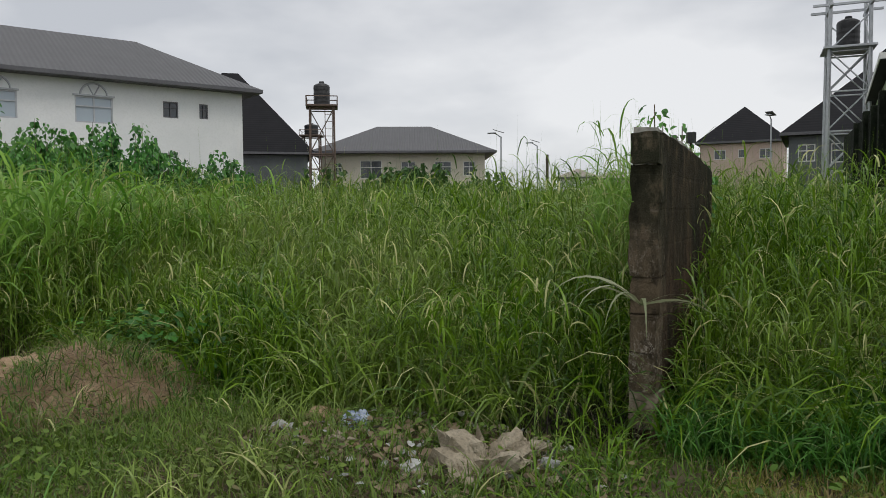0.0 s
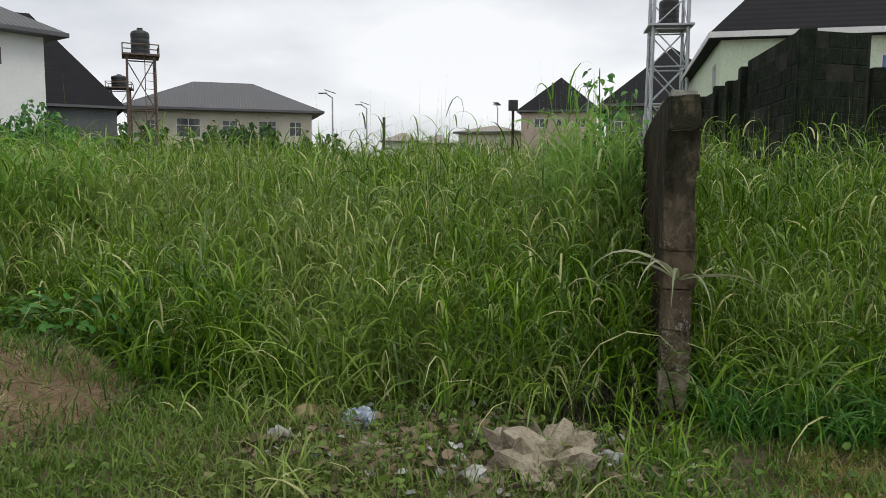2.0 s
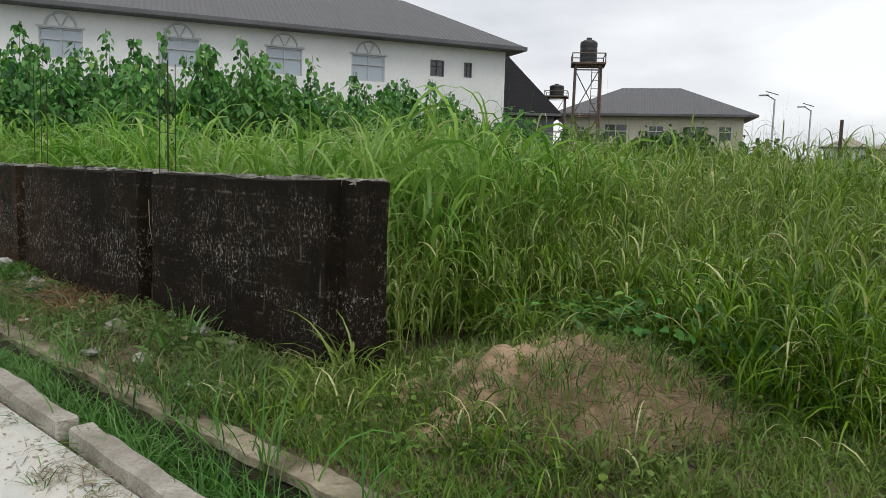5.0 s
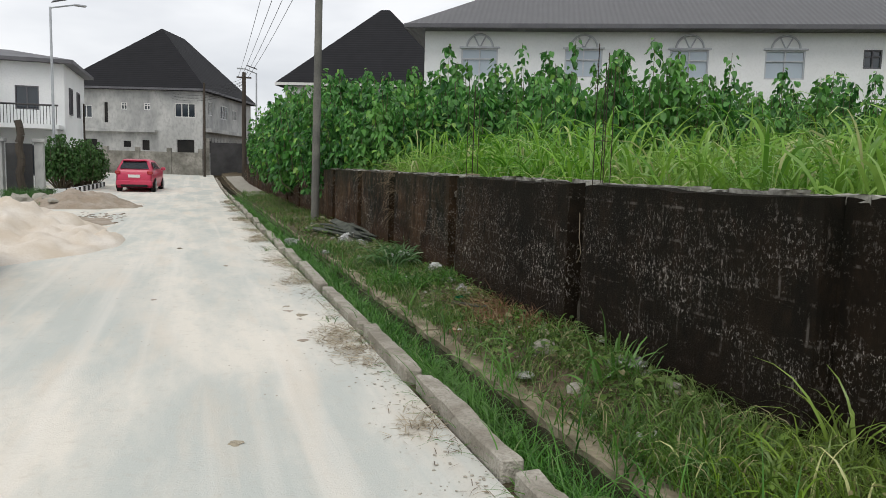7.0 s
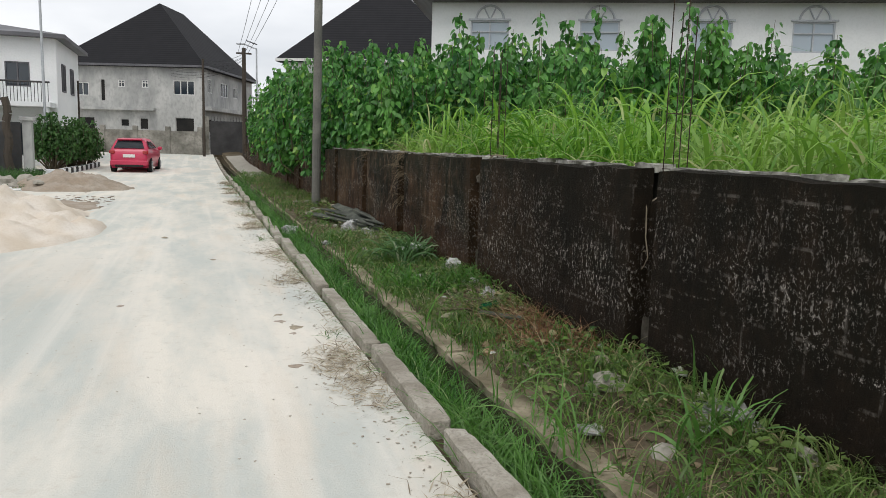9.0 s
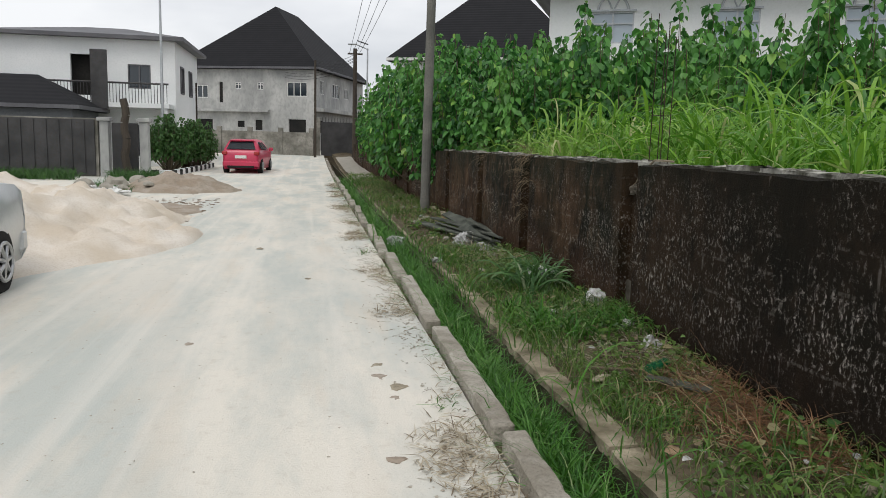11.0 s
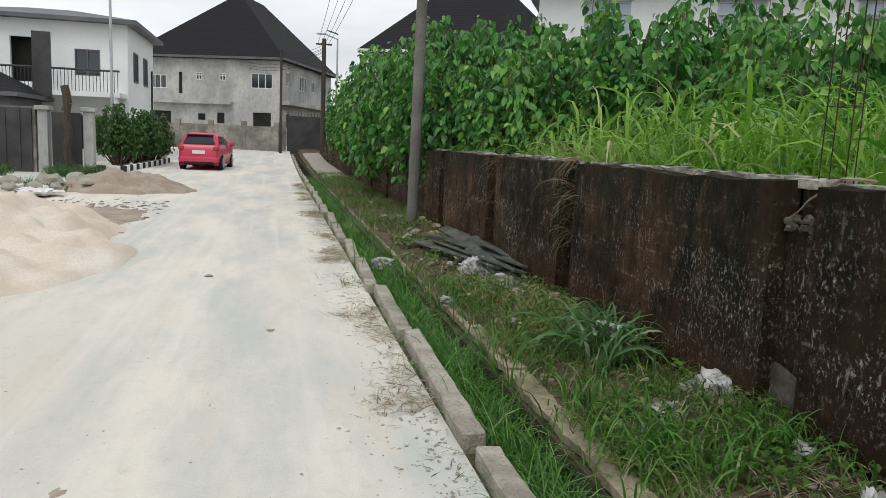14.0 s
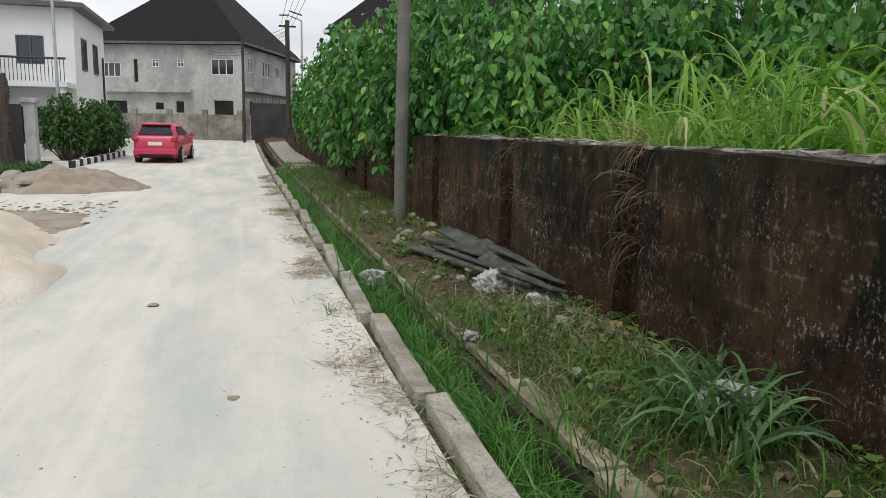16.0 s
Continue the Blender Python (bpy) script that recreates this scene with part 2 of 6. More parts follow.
JOINT = mottled("dark_mortar", (0.016, 0.018, 0.013), (0.034, 0.034, 0.027), 4, 40, 0.95, 0.4)
WHITE = mottled("white_paint", (0.74, 0.76, 0.76), (0.82, 0.83, 0.83), 0.5, 12, 0.7, 0.1, c=(0.68, 0.70, 0.69))
CREAM = mottled("cream_paint", (0.60, 0.55, 0.45), (0.68, 0.63, 0.54), 0.5, 12, 0.75, 0.1)
PINK = mottled("pinkish_paint", (0.52, 0.40, 0.33), (0.60, 0.48, 0.41), 0.5, 12, 0.75, 0.1)
MINT = mottled("pale_green_paint", (0.60, 0.70, 0.52), (0.67, 0.75, 0.58), 0.5, 12, 0.7, 0.1)
DARKWALL = mottled("dark_grey_paint", (0.10, 0.11, 0.12), (0.15, 0.16, 0.17), 0.6, 12, 0.75, 0.1)
DARKGATE = mottled("dark_sheet_metal", (0.028, 0.03, 0.032), (0.06, 0.06, 0.062), 1.5, 18, 0.7, 0.3, c=(0.05, 0.035, 0.025))
GREYWALL = mottled("bare_grey_render", (0.30, 0.305, 0.30), (0.54, 0.54, 0.52), 0.55, 5, 0.9, 0.3, c=(0.24, 0.245, 0.24), stretch=(1, 1, 0.6))
FENCE = mottled("stained_grey_render", (0.15, 0.145, 0.125), (0.38, 0.36, 0.32), 0.9, 6, 0.9, 0.4, c=(0.11, 0.11, 0.09))
ROOFGREY = lined("grey_roof_sheet", (0.075, 0.076, 0.08), (0.115, 0.115, 0.12), 0.22, 0.55, 0)
ROOFDARK = lined("black_roof_shingle", (0.012, 0.0125, 0.0145), (0.024, 0.024, 0.027), 0.17, 0.85, 2, 0.25)
ROOFTAN = lined("tan_roof_sheet", (0.30, 0.26, 0.22), (0.38, 0.34, 0.29), 0.25, 0.6, 0)
FASCIA = mottled("dark_fascia", (0.09, 0.09, 0.10), (0.13, 0.13, 0.14), 1, 20, 0.6, 0.1)
FASCIAW = mottled("white_fascia", (0.66, 0.66, 0.64), (0.74, 0.74, 0.72), 1, 20, 0.6, 0.1)
PANE = glass("dark_glass", (0.03, 0.04, 0.05))
PANEBLUE = glass("blue_glass", (0.05, 0.13, 0.33))
PANEPALE = glass("pale_glass", (0.40, 0.47, 0.53), 0.15)
# near-black colour that paints the darkness of unlit rooms
INSIDE = mottled("painted_dark_interior", (0.02, 0.02, 0.02), (0.035, 0.033, 0.03), 1, 10, 0.9, 0.1)
STEEL = mottled("galvanised_steel", (0.42, 0.44, 0.46), (0.52, 0.54, 0.56), 4, 30, 0.5, 0.1, 0.6)
RUST = mottled("rusty_dark_steel", (0.035, 0.026, 0.022), (0.075, 0.052, 0.04), 6, 40, 0.8, 0.3, 0.3)
TOWERSTEEL = mottled("faded_rusty_steel", (0.12, 0.085, 0.07), (0.20, 0.155, 0.13), 6, 40, 0.8, 0.3, 0.2)
TANK = mottled("black_plastic", (0.018, 0.019, 0.02), (0.03, 0.03, 0.031), 3, 20, 0.5, 0.1)
POLE = mottled("concrete_pole", (0.12, 0.12, 0.11), (0.19, 0.185, 0.165), 2, 30, 0.9, 0.3)
WOODPOLE = mottled("dark_timber_pole", (0.05, 0.042, 0.035), (0.09, 0.075, 0.06), 3, 40, 0.9, 0.4, stretch=(1, 1, 0.1))
CABLE = mottled("black_cable", (0.02, 0.02, 0.022), (0.03, 0.03, 0.032), 3, 20, 0.6, 0.1)
RED = mottled("red_car_paint", (0.50, 0.03, 0.085), (0.56, 0.045, 0.10), 2, 30, 0.3, 0.02, c=(0.42, 0.05, 0.08))
SILVER = mottled("silver_car_paint", (0.55, 0.57, 0.58), (0.62, 0.64, 0.65), 2, 40, 0.3, 0.02, 0.35, c=(0.5, 0.5, 0.5))
RUBBER = mottled("tyre_rubber", (0.018, 0.018, 0.018), (0.03, 0.029, 0.027), 8, 40, 0.85, 0.2)
RIM = mottled("alloy_rim", (0.4, 0.41, 0.42), (0.5, 0.5, 0.5), 6, 40, 0.35, 0.05, 0.8)
TAIL = glass("tail_lamp_plastic", (0.35, 0.02, 0.02), 0.2)
PLATE = mottled("plate_white", (0.7, 0.7, 0.68), (0.75, 0.75, 0.72), 3, 30, 0.5, 0.05)
PLASTIC = mottled("white_plastic_film", (0.16, 0.165, 0.15), (0.50, 0.50, 0.48), 9, 50, 0.45, 0.5, c=(0.16, 0.16, 0.14))
PALEFILM = mottled("pale_plastic_film", (0.20, 0.205, 0.195), (0.58, 0.585, 0.575), 8, 30, 0.45, 0.6, c=(0.16, 0.16, 0.15))
BLUEBAG = mottled("blue_plastic_film", (0.16, 0.23, 0.42), (0.55, 0.6, 0.68), 14, 60, 0.4, 0.4, c=(0.1, 0.14, 0.3))
GREENBOTTLE = glass("green_plastic", (0.01, 0.12, 0.05), 0.2)
SACK = mottled("soiled_sacking", (0.26, 0.22, 0.155), (0.42, 0.37, 0.28), 5, 45, 0.9, 0.9, c=(0.12, 0.11, 0.08))
PLANKM = mottled("weathered_grey_plank", (0.055, 0.062, 0.052), (0.13, 0.138, 0.115), 4, 50, 0.9, 0.6, c=(0.03, 0.034, 0.028))
BARK = mottled("shrub_bark", (0.10, 0.08, 0.055), (0.16, 0.13, 0.09), 5, 40, 0.9, 0.5)
STRAW = leafy("dry_straw", (0.17, 0.125, 0.075), (0.33, 0.26, 0.165), (0.12, 0.085, 0.055), 0.3, 0.7, 0.15)
CHAFF = leafy("pale_chaff", (0.36, 0.31, 0.22), (0.56, 0.50, 0.39), (0.2, 0.16, 0.11), 0.2, 0.7, 0.2)
GRASS = leafy("tall_grass", (0.020, 0.078, 0.003), (0.21, 0.37, 0.018), (0.56, 0.56, 0.26), 0.09, 0.3, 0.33)
CANE = leafy("broad_grass", (0.07, 0.22, 0.018), (0.26, 0.48, 0.06), (0.45, 0.48, 0.22), 0.06, 0.36, 0.4)
TURF = leafy("short_turf", (0.045, 0.12, 0.012), (0.18, 0.29, 0.035), (0.22, 0.20, 0.09), 0.08, 0.5, 0.3)
VERGE = leafy("verge_weed", (0.03, 0.092, 0.014), (0.155, 0.28, 0.05), (0.33, 0.30, 0.16), 0.12, 0.42, 0.35)
DITCH = leafy("ditch_grass", (0.028, 0.115, 0.014), (0.12, 0.31, 0.045), (0.30, 0.40, 0.17), 0.06, 0.4, 0.33)
REED = leafy("pale_reed", (0.20, 0.23, 0.12), (0.44, 0.45, 0.30), (0.5, 0.46, 0.34), 0.2, 0.5, 0.3)
STRAPLEAF = leafy("strap_leaf", (0.03, 0.095, 0.025), (0.14, 0.27, 0.09), (0.30, 0.36, 0.22), 0.08, 0.38, 0.3)
REDSTRAW = leafy("reddish_straw", (0.13, 0.065, 0.03), (0.27, 0.15, 0.075), (0.36, 0.27, 0.16), 0.15, 0.7, 0.15)
LEAF = leafy("shrub_leaf", (0.016, 0.085, 0.022), (0.12, 0.345, 0.065), (0.25, 0.45, 0.09), 0.07, 0.38, 0.32)
HEDGE = leafy("clipped_leaf", (0.03, 0.09, 0.02), (0.07, 0.16, 0.035), (0.06, 0.14, 0.04), 0.1, 0.5, 0.25)

# ---------------------------------------------------------------- mesh helpers


def mesh_of(name, bm, material):
    me = bpy.data.meshes.new(name)
    bm.to_mesh(me)
    bm.free()
    for one in material if isinstance(material, tuple) else (material,):
        me.materials.append(one)
    return me


def part(name, bm, material, parent, label=""):
    ob = new(name, mesh_of(name, bm, material))
    ob.parent = parent
    return tagged(ob, label)


def thing(name, m, label, category, group="", kind=""):
    ob = new(name)
    ob.empty_display_size = 0.2
    ob.matrix_basis = m
    return tagged(ob, label, category, group, kind)


def solid(name, bm, material, label, category, m=None, group="", kind=""):
    ob = new(name, mesh_of(name, bm, material))
    if m:
        ob.matrix_basis = m
    return tagged(ob, label, category, group, kind)


def block(x0, y0, z0, x1, y1, z1, bevel=0.0, bm=None):
    bm = bm or bmesh.new()
    made = bmesh.ops.create_cube(bm, size=1)["verts"]
    for v in made:
        v.co = Vector(((x0 + x1) / 2 + v.co.x * (x1 - x0), (y0 + y1) / 2 + v.co.y * (y1 - y0), (z0 + z1) / 2 + v.co.z * (z1 - z0)))
    if bevel:
        edges = list({e for v in made for e in v.link_edges})
        bmesh.ops.bevel(bm, geom=edges, offset=bevel, segments=1, affect="EDGES")
    return bm


def rod(p, q, r0, r1=None, sides=8, bm=None):
    bm = bm or bmesh.new()
    p, q = Vector(p), Vector(q)
    m = Matrix.Translation((p + q) / 2) @ (q - p).to_track_quat("Z", "Y").to_matrix().to_4x4()
    bmesh.ops.create_cone(bm, cap_ends=True, segments=sides, radius1=r0, radius2=r0 if r1 is None else r1, depth=(q - p).length, matrix=m)
    return bm


def crumple(r, flat, seed, sub=3, rough=0.5):
    bm = bmesh.new()
    bmesh.ops.create_icosphere(bm, subdivisions=sub, radius=r)
    off = Vector((seed * 3.7, seed * 1.3, 0))
    for v in bm.verts:
        k = 1 + 0.8 * rough * noise.noise(v.co * 1.5 / r + off) + 0.3 * rough * noise.noise(v.co * 4 / r + off) + 0.22 * rough * noise.noise(v.co * 9 / r + off)
        v.co *= k
        v.co.z = max(v.co.z * flat, -0.02)
    return bm


def quads(name, co, faces, material):
    """A mesh from arrays of corners and four-cornered faces."""
    me = bpy.data.meshes.new(name)
    n, f = len(co), len(faces)
    me.vertices.add(n)
    me.vertices.foreach_set("co", np.ascontiguousarray(co, dtype=np.float32).ravel())
    me.loops.add(4 * f)
    me.loops.foreach_set("vertex_index", np.ascontiguousarray(faces, dtype=np.int32).ravel())
    me.polygons.add(f)
    me.polygons.foreach_set("loop_start", np.arange(0, 4 * f, 4, dtype=np.int32))
    me.update(calc_edges=True)
    me.materials.append(material)
    return me


def blade_mesh(name, base, az, rise, length, width, droop, segs, material, tilt=0.5, seed=0):
    """Tapering, arching grass blades as ribbons."""
    rng = np.random.default_rng(seed)
    n = len(base)
    s = np.linspace(0, 1, segs + 1)
    ang = rise[:, None] - droop[:, None] * s[None, :] ** 1.6
    ds = (length / segs)[:, None]
    r = np.concatenate([np.zeros((n, 1)), np.cumsum(np.cos(ang[:, :-1]) * ds, 1)], 1)
    z = np.concatenate([np.zeros((n, 1)), np.cumsum(np.sin(ang[:, :-1]) * ds, 1)], 1)
    ca, sa = np.cos(az)[:, None], np.sin(az)[:, None]
    c = np.stack([base[:, 0:1] + r * ca, base[:, 1:2] + r * sa, base[:, 2:3] + z], -1)
    prof = np.where(s < 0.25, 0.55 + 1.8 * s, 1.0) * np.clip((1 - s) / 0.65, 0.06, 1)
    phi = rng.normal(0, tilt, n)[:, None]
    nx, nz = -np.sin(ang), np.cos(ang)
    side = np.stack([-sa * np.cos(phi) + nx * ca * np.sin(phi), ca * np.cos(phi) + nx * sa * np.sin(phi), nz * np.sin(phi) * np.ones_like(ca)], -1)
    w = (width[:, None] * prof[None, :] / 2)[..., None]
    co = np.stack([c - side * w, c + side * w], 2).reshape(-1, 3)
    k = np.arange(segs)[None, :] * 2 + np.arange(n)[:, None] * (segs + 1) * 2
    faces = np.stack([k, k + 1, k + 3, k + 2], -1).reshape(-1, 4)
    return quads(name, co, faces, material)


def smooth_step(a, b, x):
    t = np.clip((x - a) / (b - a), 0, 1)
    return t * t * (3 - 2 * t)


def ground_z(x, y):
    """The lie of the land: level road, drain, rising verge and field, a slight climb at the street's end."""
    x, y = np.asarray(x, float), np.asarray(y, float)
    z = np.where(x > 2.0, 0.07 + 0.09 * smooth_step(2.0, 3.3, x), 0.0)
    z = z + 0.018 * np.clip(x - 12, 0, 60)
    z = z + 0.0008 * np.clip(y - 26, 0, 40) ** 2 * (x < 30)
    z = np.where((x > 2.0) & (x < 3.15), z + 0.06 * smooth_step(4, 7, y), z)
    return z + np.where(x > 2.06, 0.035 * np.sin(1.9 * x + 0.7 * y) * np.sin(1.3 * y - 0.6 * x), 0)

# ---------------------------------------------------------------- ground, road, drain


def sheet(name, xs, ys, zf, material, label, category):
    xs, ys = np.array(xs), np.array(ys)
    gx, gy = np.meshgrid(xs, ys)
    co = np.stack([gx, gy, zf(gx, gy)], -1).reshape(-1, 3)
    w = len(xs)
    i, j = np.meshgrid(np.arange(w - 1), np.arange(len(ys) - 1))
    k = (j * w + i).ravel()
    me = quads(name, co, np.stack([k, k + 1, k + w + 1, k + w], -1), material)
    me.polygons.foreach_set("use_smooth", np.ones(len(me.polygons), dtype=bool))
    return tagged(new(name, me), label, category, kind="structure")


def ground_with_drain(x, y):
    z = ground_z(x, y)
    z = np.where(x < 1.3, z - 0.02, z)
    return np.where((x > 1.47) & (x < 1.985) & (np.abs(y) < 60), z - 0.55, z)


far_y = [-900, -300, -100, -40]
fine_y = list(np.arange(-20, 60.1, 0.5))
sheet("ground", [-900, -300, -100, -40, -20, -10, 0, 1.2, 1.46, 1.475, 1.7, 1.975, 1.99, 2.02, 2.2, 2.5, 2.8, 3.1, 3.3] + list(np.arange(3.6, 14, 0.4)) + list(np.arange(14, 40, 2)) + [60, 100, 300, 900],
      far_y + fine_y + [80, 120, 300, 900], ground_with_drain, SOIL, "dark damp soil with weeds and dry litter", "ground")


def road_z(x, y):
    return ground_z(np.minimum(x, 1.0), y) + 0.012 * np.sin(0.8 * x + 0.3 * y) * np.sin(0.5 * y) * (x > -9) + 0.015 * smooth_step(0.9, 1.3, x)


sheet("road", [-60, -30, -14, -10, -8] + list(np.arange(-7, 1.29, 0.4)) + [1.385], far_y[2:] + fine_y + [80, 120], road_z, ROAD, "pale sandy street with worn grey patches and loose grit", "road")

sheet("pavement", [2.1, 2.4, 2.75, 3.1], list(np.arange(27, 49.1, 0.8)), lambda x, y: ground_z(x, y) + 0.045, CONC, "pale concrete strip beside the boundary wall", "pavement")

drain = thing("drain", pose(0, 0, 0), "open concrete street drain with stained walls, overgrown with grass", "drain", kind="structure")
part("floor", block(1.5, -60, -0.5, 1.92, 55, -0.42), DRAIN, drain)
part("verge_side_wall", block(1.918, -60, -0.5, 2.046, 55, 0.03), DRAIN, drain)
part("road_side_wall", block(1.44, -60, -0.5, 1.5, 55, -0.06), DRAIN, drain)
y = -40.0
rng = random.Random(5)
while y < 52:
    step = rng.uniform(1.6, 2.3)
    x = rng.uniform(-0.012, 0.012)
    z = float(ground_z(1.0, y)) + 0.1 + rng.uniform(-0.015, 0.01)
    drift = 0.06 * float(smooth_step(2.0, 4.5, y + step / 2))
    bm = block(1.915 + drift + x, y, z - 0.05, 2.085 + 0.6 * drift + x, y + step - 0.012, z)
    bmesh.ops.subdivide_edges(bm, edges=[e for e in bm.edges if abs((e.verts[0].co - e.verts[1].co).y) > 0.5], cuts=24)
    for v in bm.verts:
        v.co.z += 0.016 * noise.noise(v.co * 3) + 0.012 * noise.noise(v.co * 11)
        v.co.x += 0.016 * noise.noise(v.co * 4 + Vector((9, 0, 0))) + 0.016 * noise.noise(v.co * 13)
    part("lip", bm, LIP, drain, "broken pale concrete lip")
    y += step

kerb = thing("kerb", pose(0, 0, 0), "row of worn grey concrete kerb stones, some displaced", "kerb", kind="structure")
joints = [-9.8, -7.9, -6.1, -4.25, -2.4, -0.65, 1.0, 3.37, 5.58, 7.47, 9.4, 11.3, 13.3, 15.2, 17.2, 19.1, 21.1, 23, 25, 27, 29, 31, 33, 35, 37, 39, 41, 43, 45, 47, 49]
for a, b in zip(joints, joints[1:]):
    length = b - a - rng.uniform(0.05, 0.14)
    bm = block(-0.066, 0, -0.2, 0.066, length, 0.115, 0.012)
    bmesh.ops.subdivide_edges(bm, edges=[e for e in bm.edges if abs((e.verts[0].co - e.verts[1].co).y) > 0.5], cuts=22)
    for v in bm.verts:
        v.co += Vector((noise.noise(v.co * 5 + Vector((a, 0, 0))), 0.6 * noise.noise(v.co * 9 + Vector((0, 0, a))), noise.noise(v.co * 4 + Vector((0, a, 0))))) * 0.012
        if v.co.z > 0.05:
            v.co -= Vector((math.copysign(0.02, v.co.x), 0, 0.022)) * max(0.0, noise.noise(v.co * 12 + Vector((a, 3, 0))) - 0.15)
    stone = part("kerb_stone", bm, KERB, kerb)
    stone.matrix_basis = pose(1.448 + rng.uniform(-0.02, 0.02), a + 0.03, float(ground_z(1.0, a)) + rng.uniform(-0.02, 0.012), rng.uniform(-0.5, 0.5), rng.uniform(-4, 3), rng.uniform(-2.6, -0.8))

# ---------------------------------------------------------------- walls


def run_wall(bm, p, q, thick, z0, tops, cuts):
    """A wall from p to q (its front face on the line), with a ragged top between the heights in tops."""
    p, q = Vector((*p, 0)), Vector((*q, 0))
    along = (q - p).normalized()
    back = Vector((-along.y, along.x, 0)) * -thick
    rows = []
    for i in range(cuts + 1):
        s = i / cuts
        at = p.lerp(q, s)
        k = s * (len(tops) - 1)
        a = min(int(k), len(tops) - 2)
        z = tops[a] + (tops[a + 1] - tops[a]) * (k - a) + 0.018 * noise.noise(Vector((i * 0.37, p.y, 3)))
        rows.append([bm.verts.new(c) for c in (Vector((at.x, at.y, z0)), Vector((at.x, at.y, z)), at + back + Vector((0, 0, z - 0.01)), at + back + Vector((0, 0, z0)))])
    for r, s in zip(rows, rows[1:]):
        for k in range(3):
            bm.faces.new((r[k], s[k], s[k + 1], r[k + 1]))
    for e in (rows[0], rows[-1]):
        bm.faces.new(e)
    bmesh.ops.recalc_face_normals(bm, faces=bm.faces[:])
    return bm


wall_1 = thing("wall_1", pose(0, 0, 0), "old rendered boundary wall, blackened with mould and flaking pale patches", "wall", kind="structure")
# each pier stands just beyond a dark groove; two of them have lost their heads
GROOVES = [-2.95, -0.11, 3.05, 6.13, 8.6, 11.4, 14.4, 17.4, 20.4, 23.4, 26.4, 29.4, 32.4, 35.4, 38.4, 41.4, 44]
for i, (a, b) in enumerate(zip(GROOVES, GROOVES[1:])):
    shift = rng.uniform(-0.01, 0.012)
    width = 0.19 if i == 1 else 0.27
    start = a + 0.035 + width
    head = {1: 1.25, 2: 1.28}.get(i, 1.475)
    part("wall_panel", run_wall(bmesh.new(), (3.2 + shift, b - 0.035), (3.2 + shift, start + 0.002), 0.16, -0.1, [1.47, 1.475, 1.46, 1.48], 24), WALL, wall_1)
    # added dark backing, keeps light from leaking through the grooves
    part("groove_backing", block(3.262, start - 0.05, -0.1, 3.33, b + 0.05, 1.44), JOINT, wall_1)
    bm = block(3.175 if i != 2 else 3.15, a + 0.035, -0.1, 3.385, start, head, 0.008)
    bmesh.ops.subdivide_edges(bm, edges=[e for e in bm.edges if e.calc_length() > 0.1], cuts=8)
    for v in bm.verts:
        v.co += Vector((0.012 * noise.noise(v.co * 7), 0.012 * noise.noise(v.co * 8 + Vector((3, 0, 0))), 0.02 * noise.noise(v.co * 9) if v.co.z > 1 else 0))
    part("pier", bm, WALL, wall_1)
    if i > 1:
        # the same light-stopping backing, added behind the pier
        part("groove_backing", block(3.262, a, -0.1, 3.33, a + 0.3, 1.44), JOINT, wall_1)
    if i == 2:
        part("wall_panel", block(3.215, a + 0.036, 1.2, 3.36, start - 0.004, 1.47, 0.006), WALL, wall_1)
    if i in (1, 2):
        bm = block(3.138 if i == 2 else 3.162, a + 0.05, 0.0, 3.2, start - 0.01, 0.44)
        bmesh.ops.subdivide_edges(bm, edges=bm.edges[:], cuts=7)
        for v in bm.verts:
            up = v.co.z / 0.46
            v.co += Vector((0.01, 0.04 * up, 0.05 * up)) * noise.noise(v.co * 8)
        part("mortar_patch", bm, DULLCEMENT, wall_1, "grey cement patch at the foot of a pier")
y = -2.9
while y < 43:
    if -0.2 < y < 0.1:
        y = 0.12
    step = rng.uniform(0.08, 0.34) if y < 16 else rng.uniform(0.4, 1.0)
    bm = block(3.19 + rng.uniform(-0.008, 0.01), y, 1.44, 3.37, y + step, 1.486 + rng.uniform(-0.012, 0.014))
    bmesh.ops.subdivide_edges(bm, edges=bm.edges[:], cuts=4)
    for v in bm.verts:
        v.co += Vector((0.014 * noise.noise(v.co * 9) + 0.012 * noise.noise(v.co * 31), 0, 0.012 * noise.noise(v.co * 7 + Vector((5, 0, 0))) + 0.012 * noise.noise(v.co * 27)))
    part("mortar_cap", bm, MORTAR, wall_1, "chipped pale mortar capping")
    y += step + rng.choice((0.0, 0.0, 0.02, 0.05, 0.16))

cage = thing("rebar_cage", pose(3.29, 0.02, 1.22), "rusty reinforcing bars standing out of a wall pier", "rebar", "starter bars")
for dx, dy, h in ((-0.04, -0.09, 1.35), (0.04, -0.07, 1.25), (-0.04, 0.08, 1.45), (0.05, 0.1, 1.3)):
    part("bar", rod((dx, dy, 0), (dx + 0.012, dy + 0.012, h), 0.004, sides=6), RUST, cage)
for z in (0.25, 0.62):
    bm = rod((-0.04, -0.09, z), (-0.04, 0.09, z), 0.003, sides=5)
    rod((0.045, -0.07, z), (0.05, 0.1, z), 0.003, sides=5, bm=bm)
    part("stirrup", bm, RUST, cage)
copy_thing(cage, pose(3.29, 3.2, 1.25, 0.5, 0, 6))

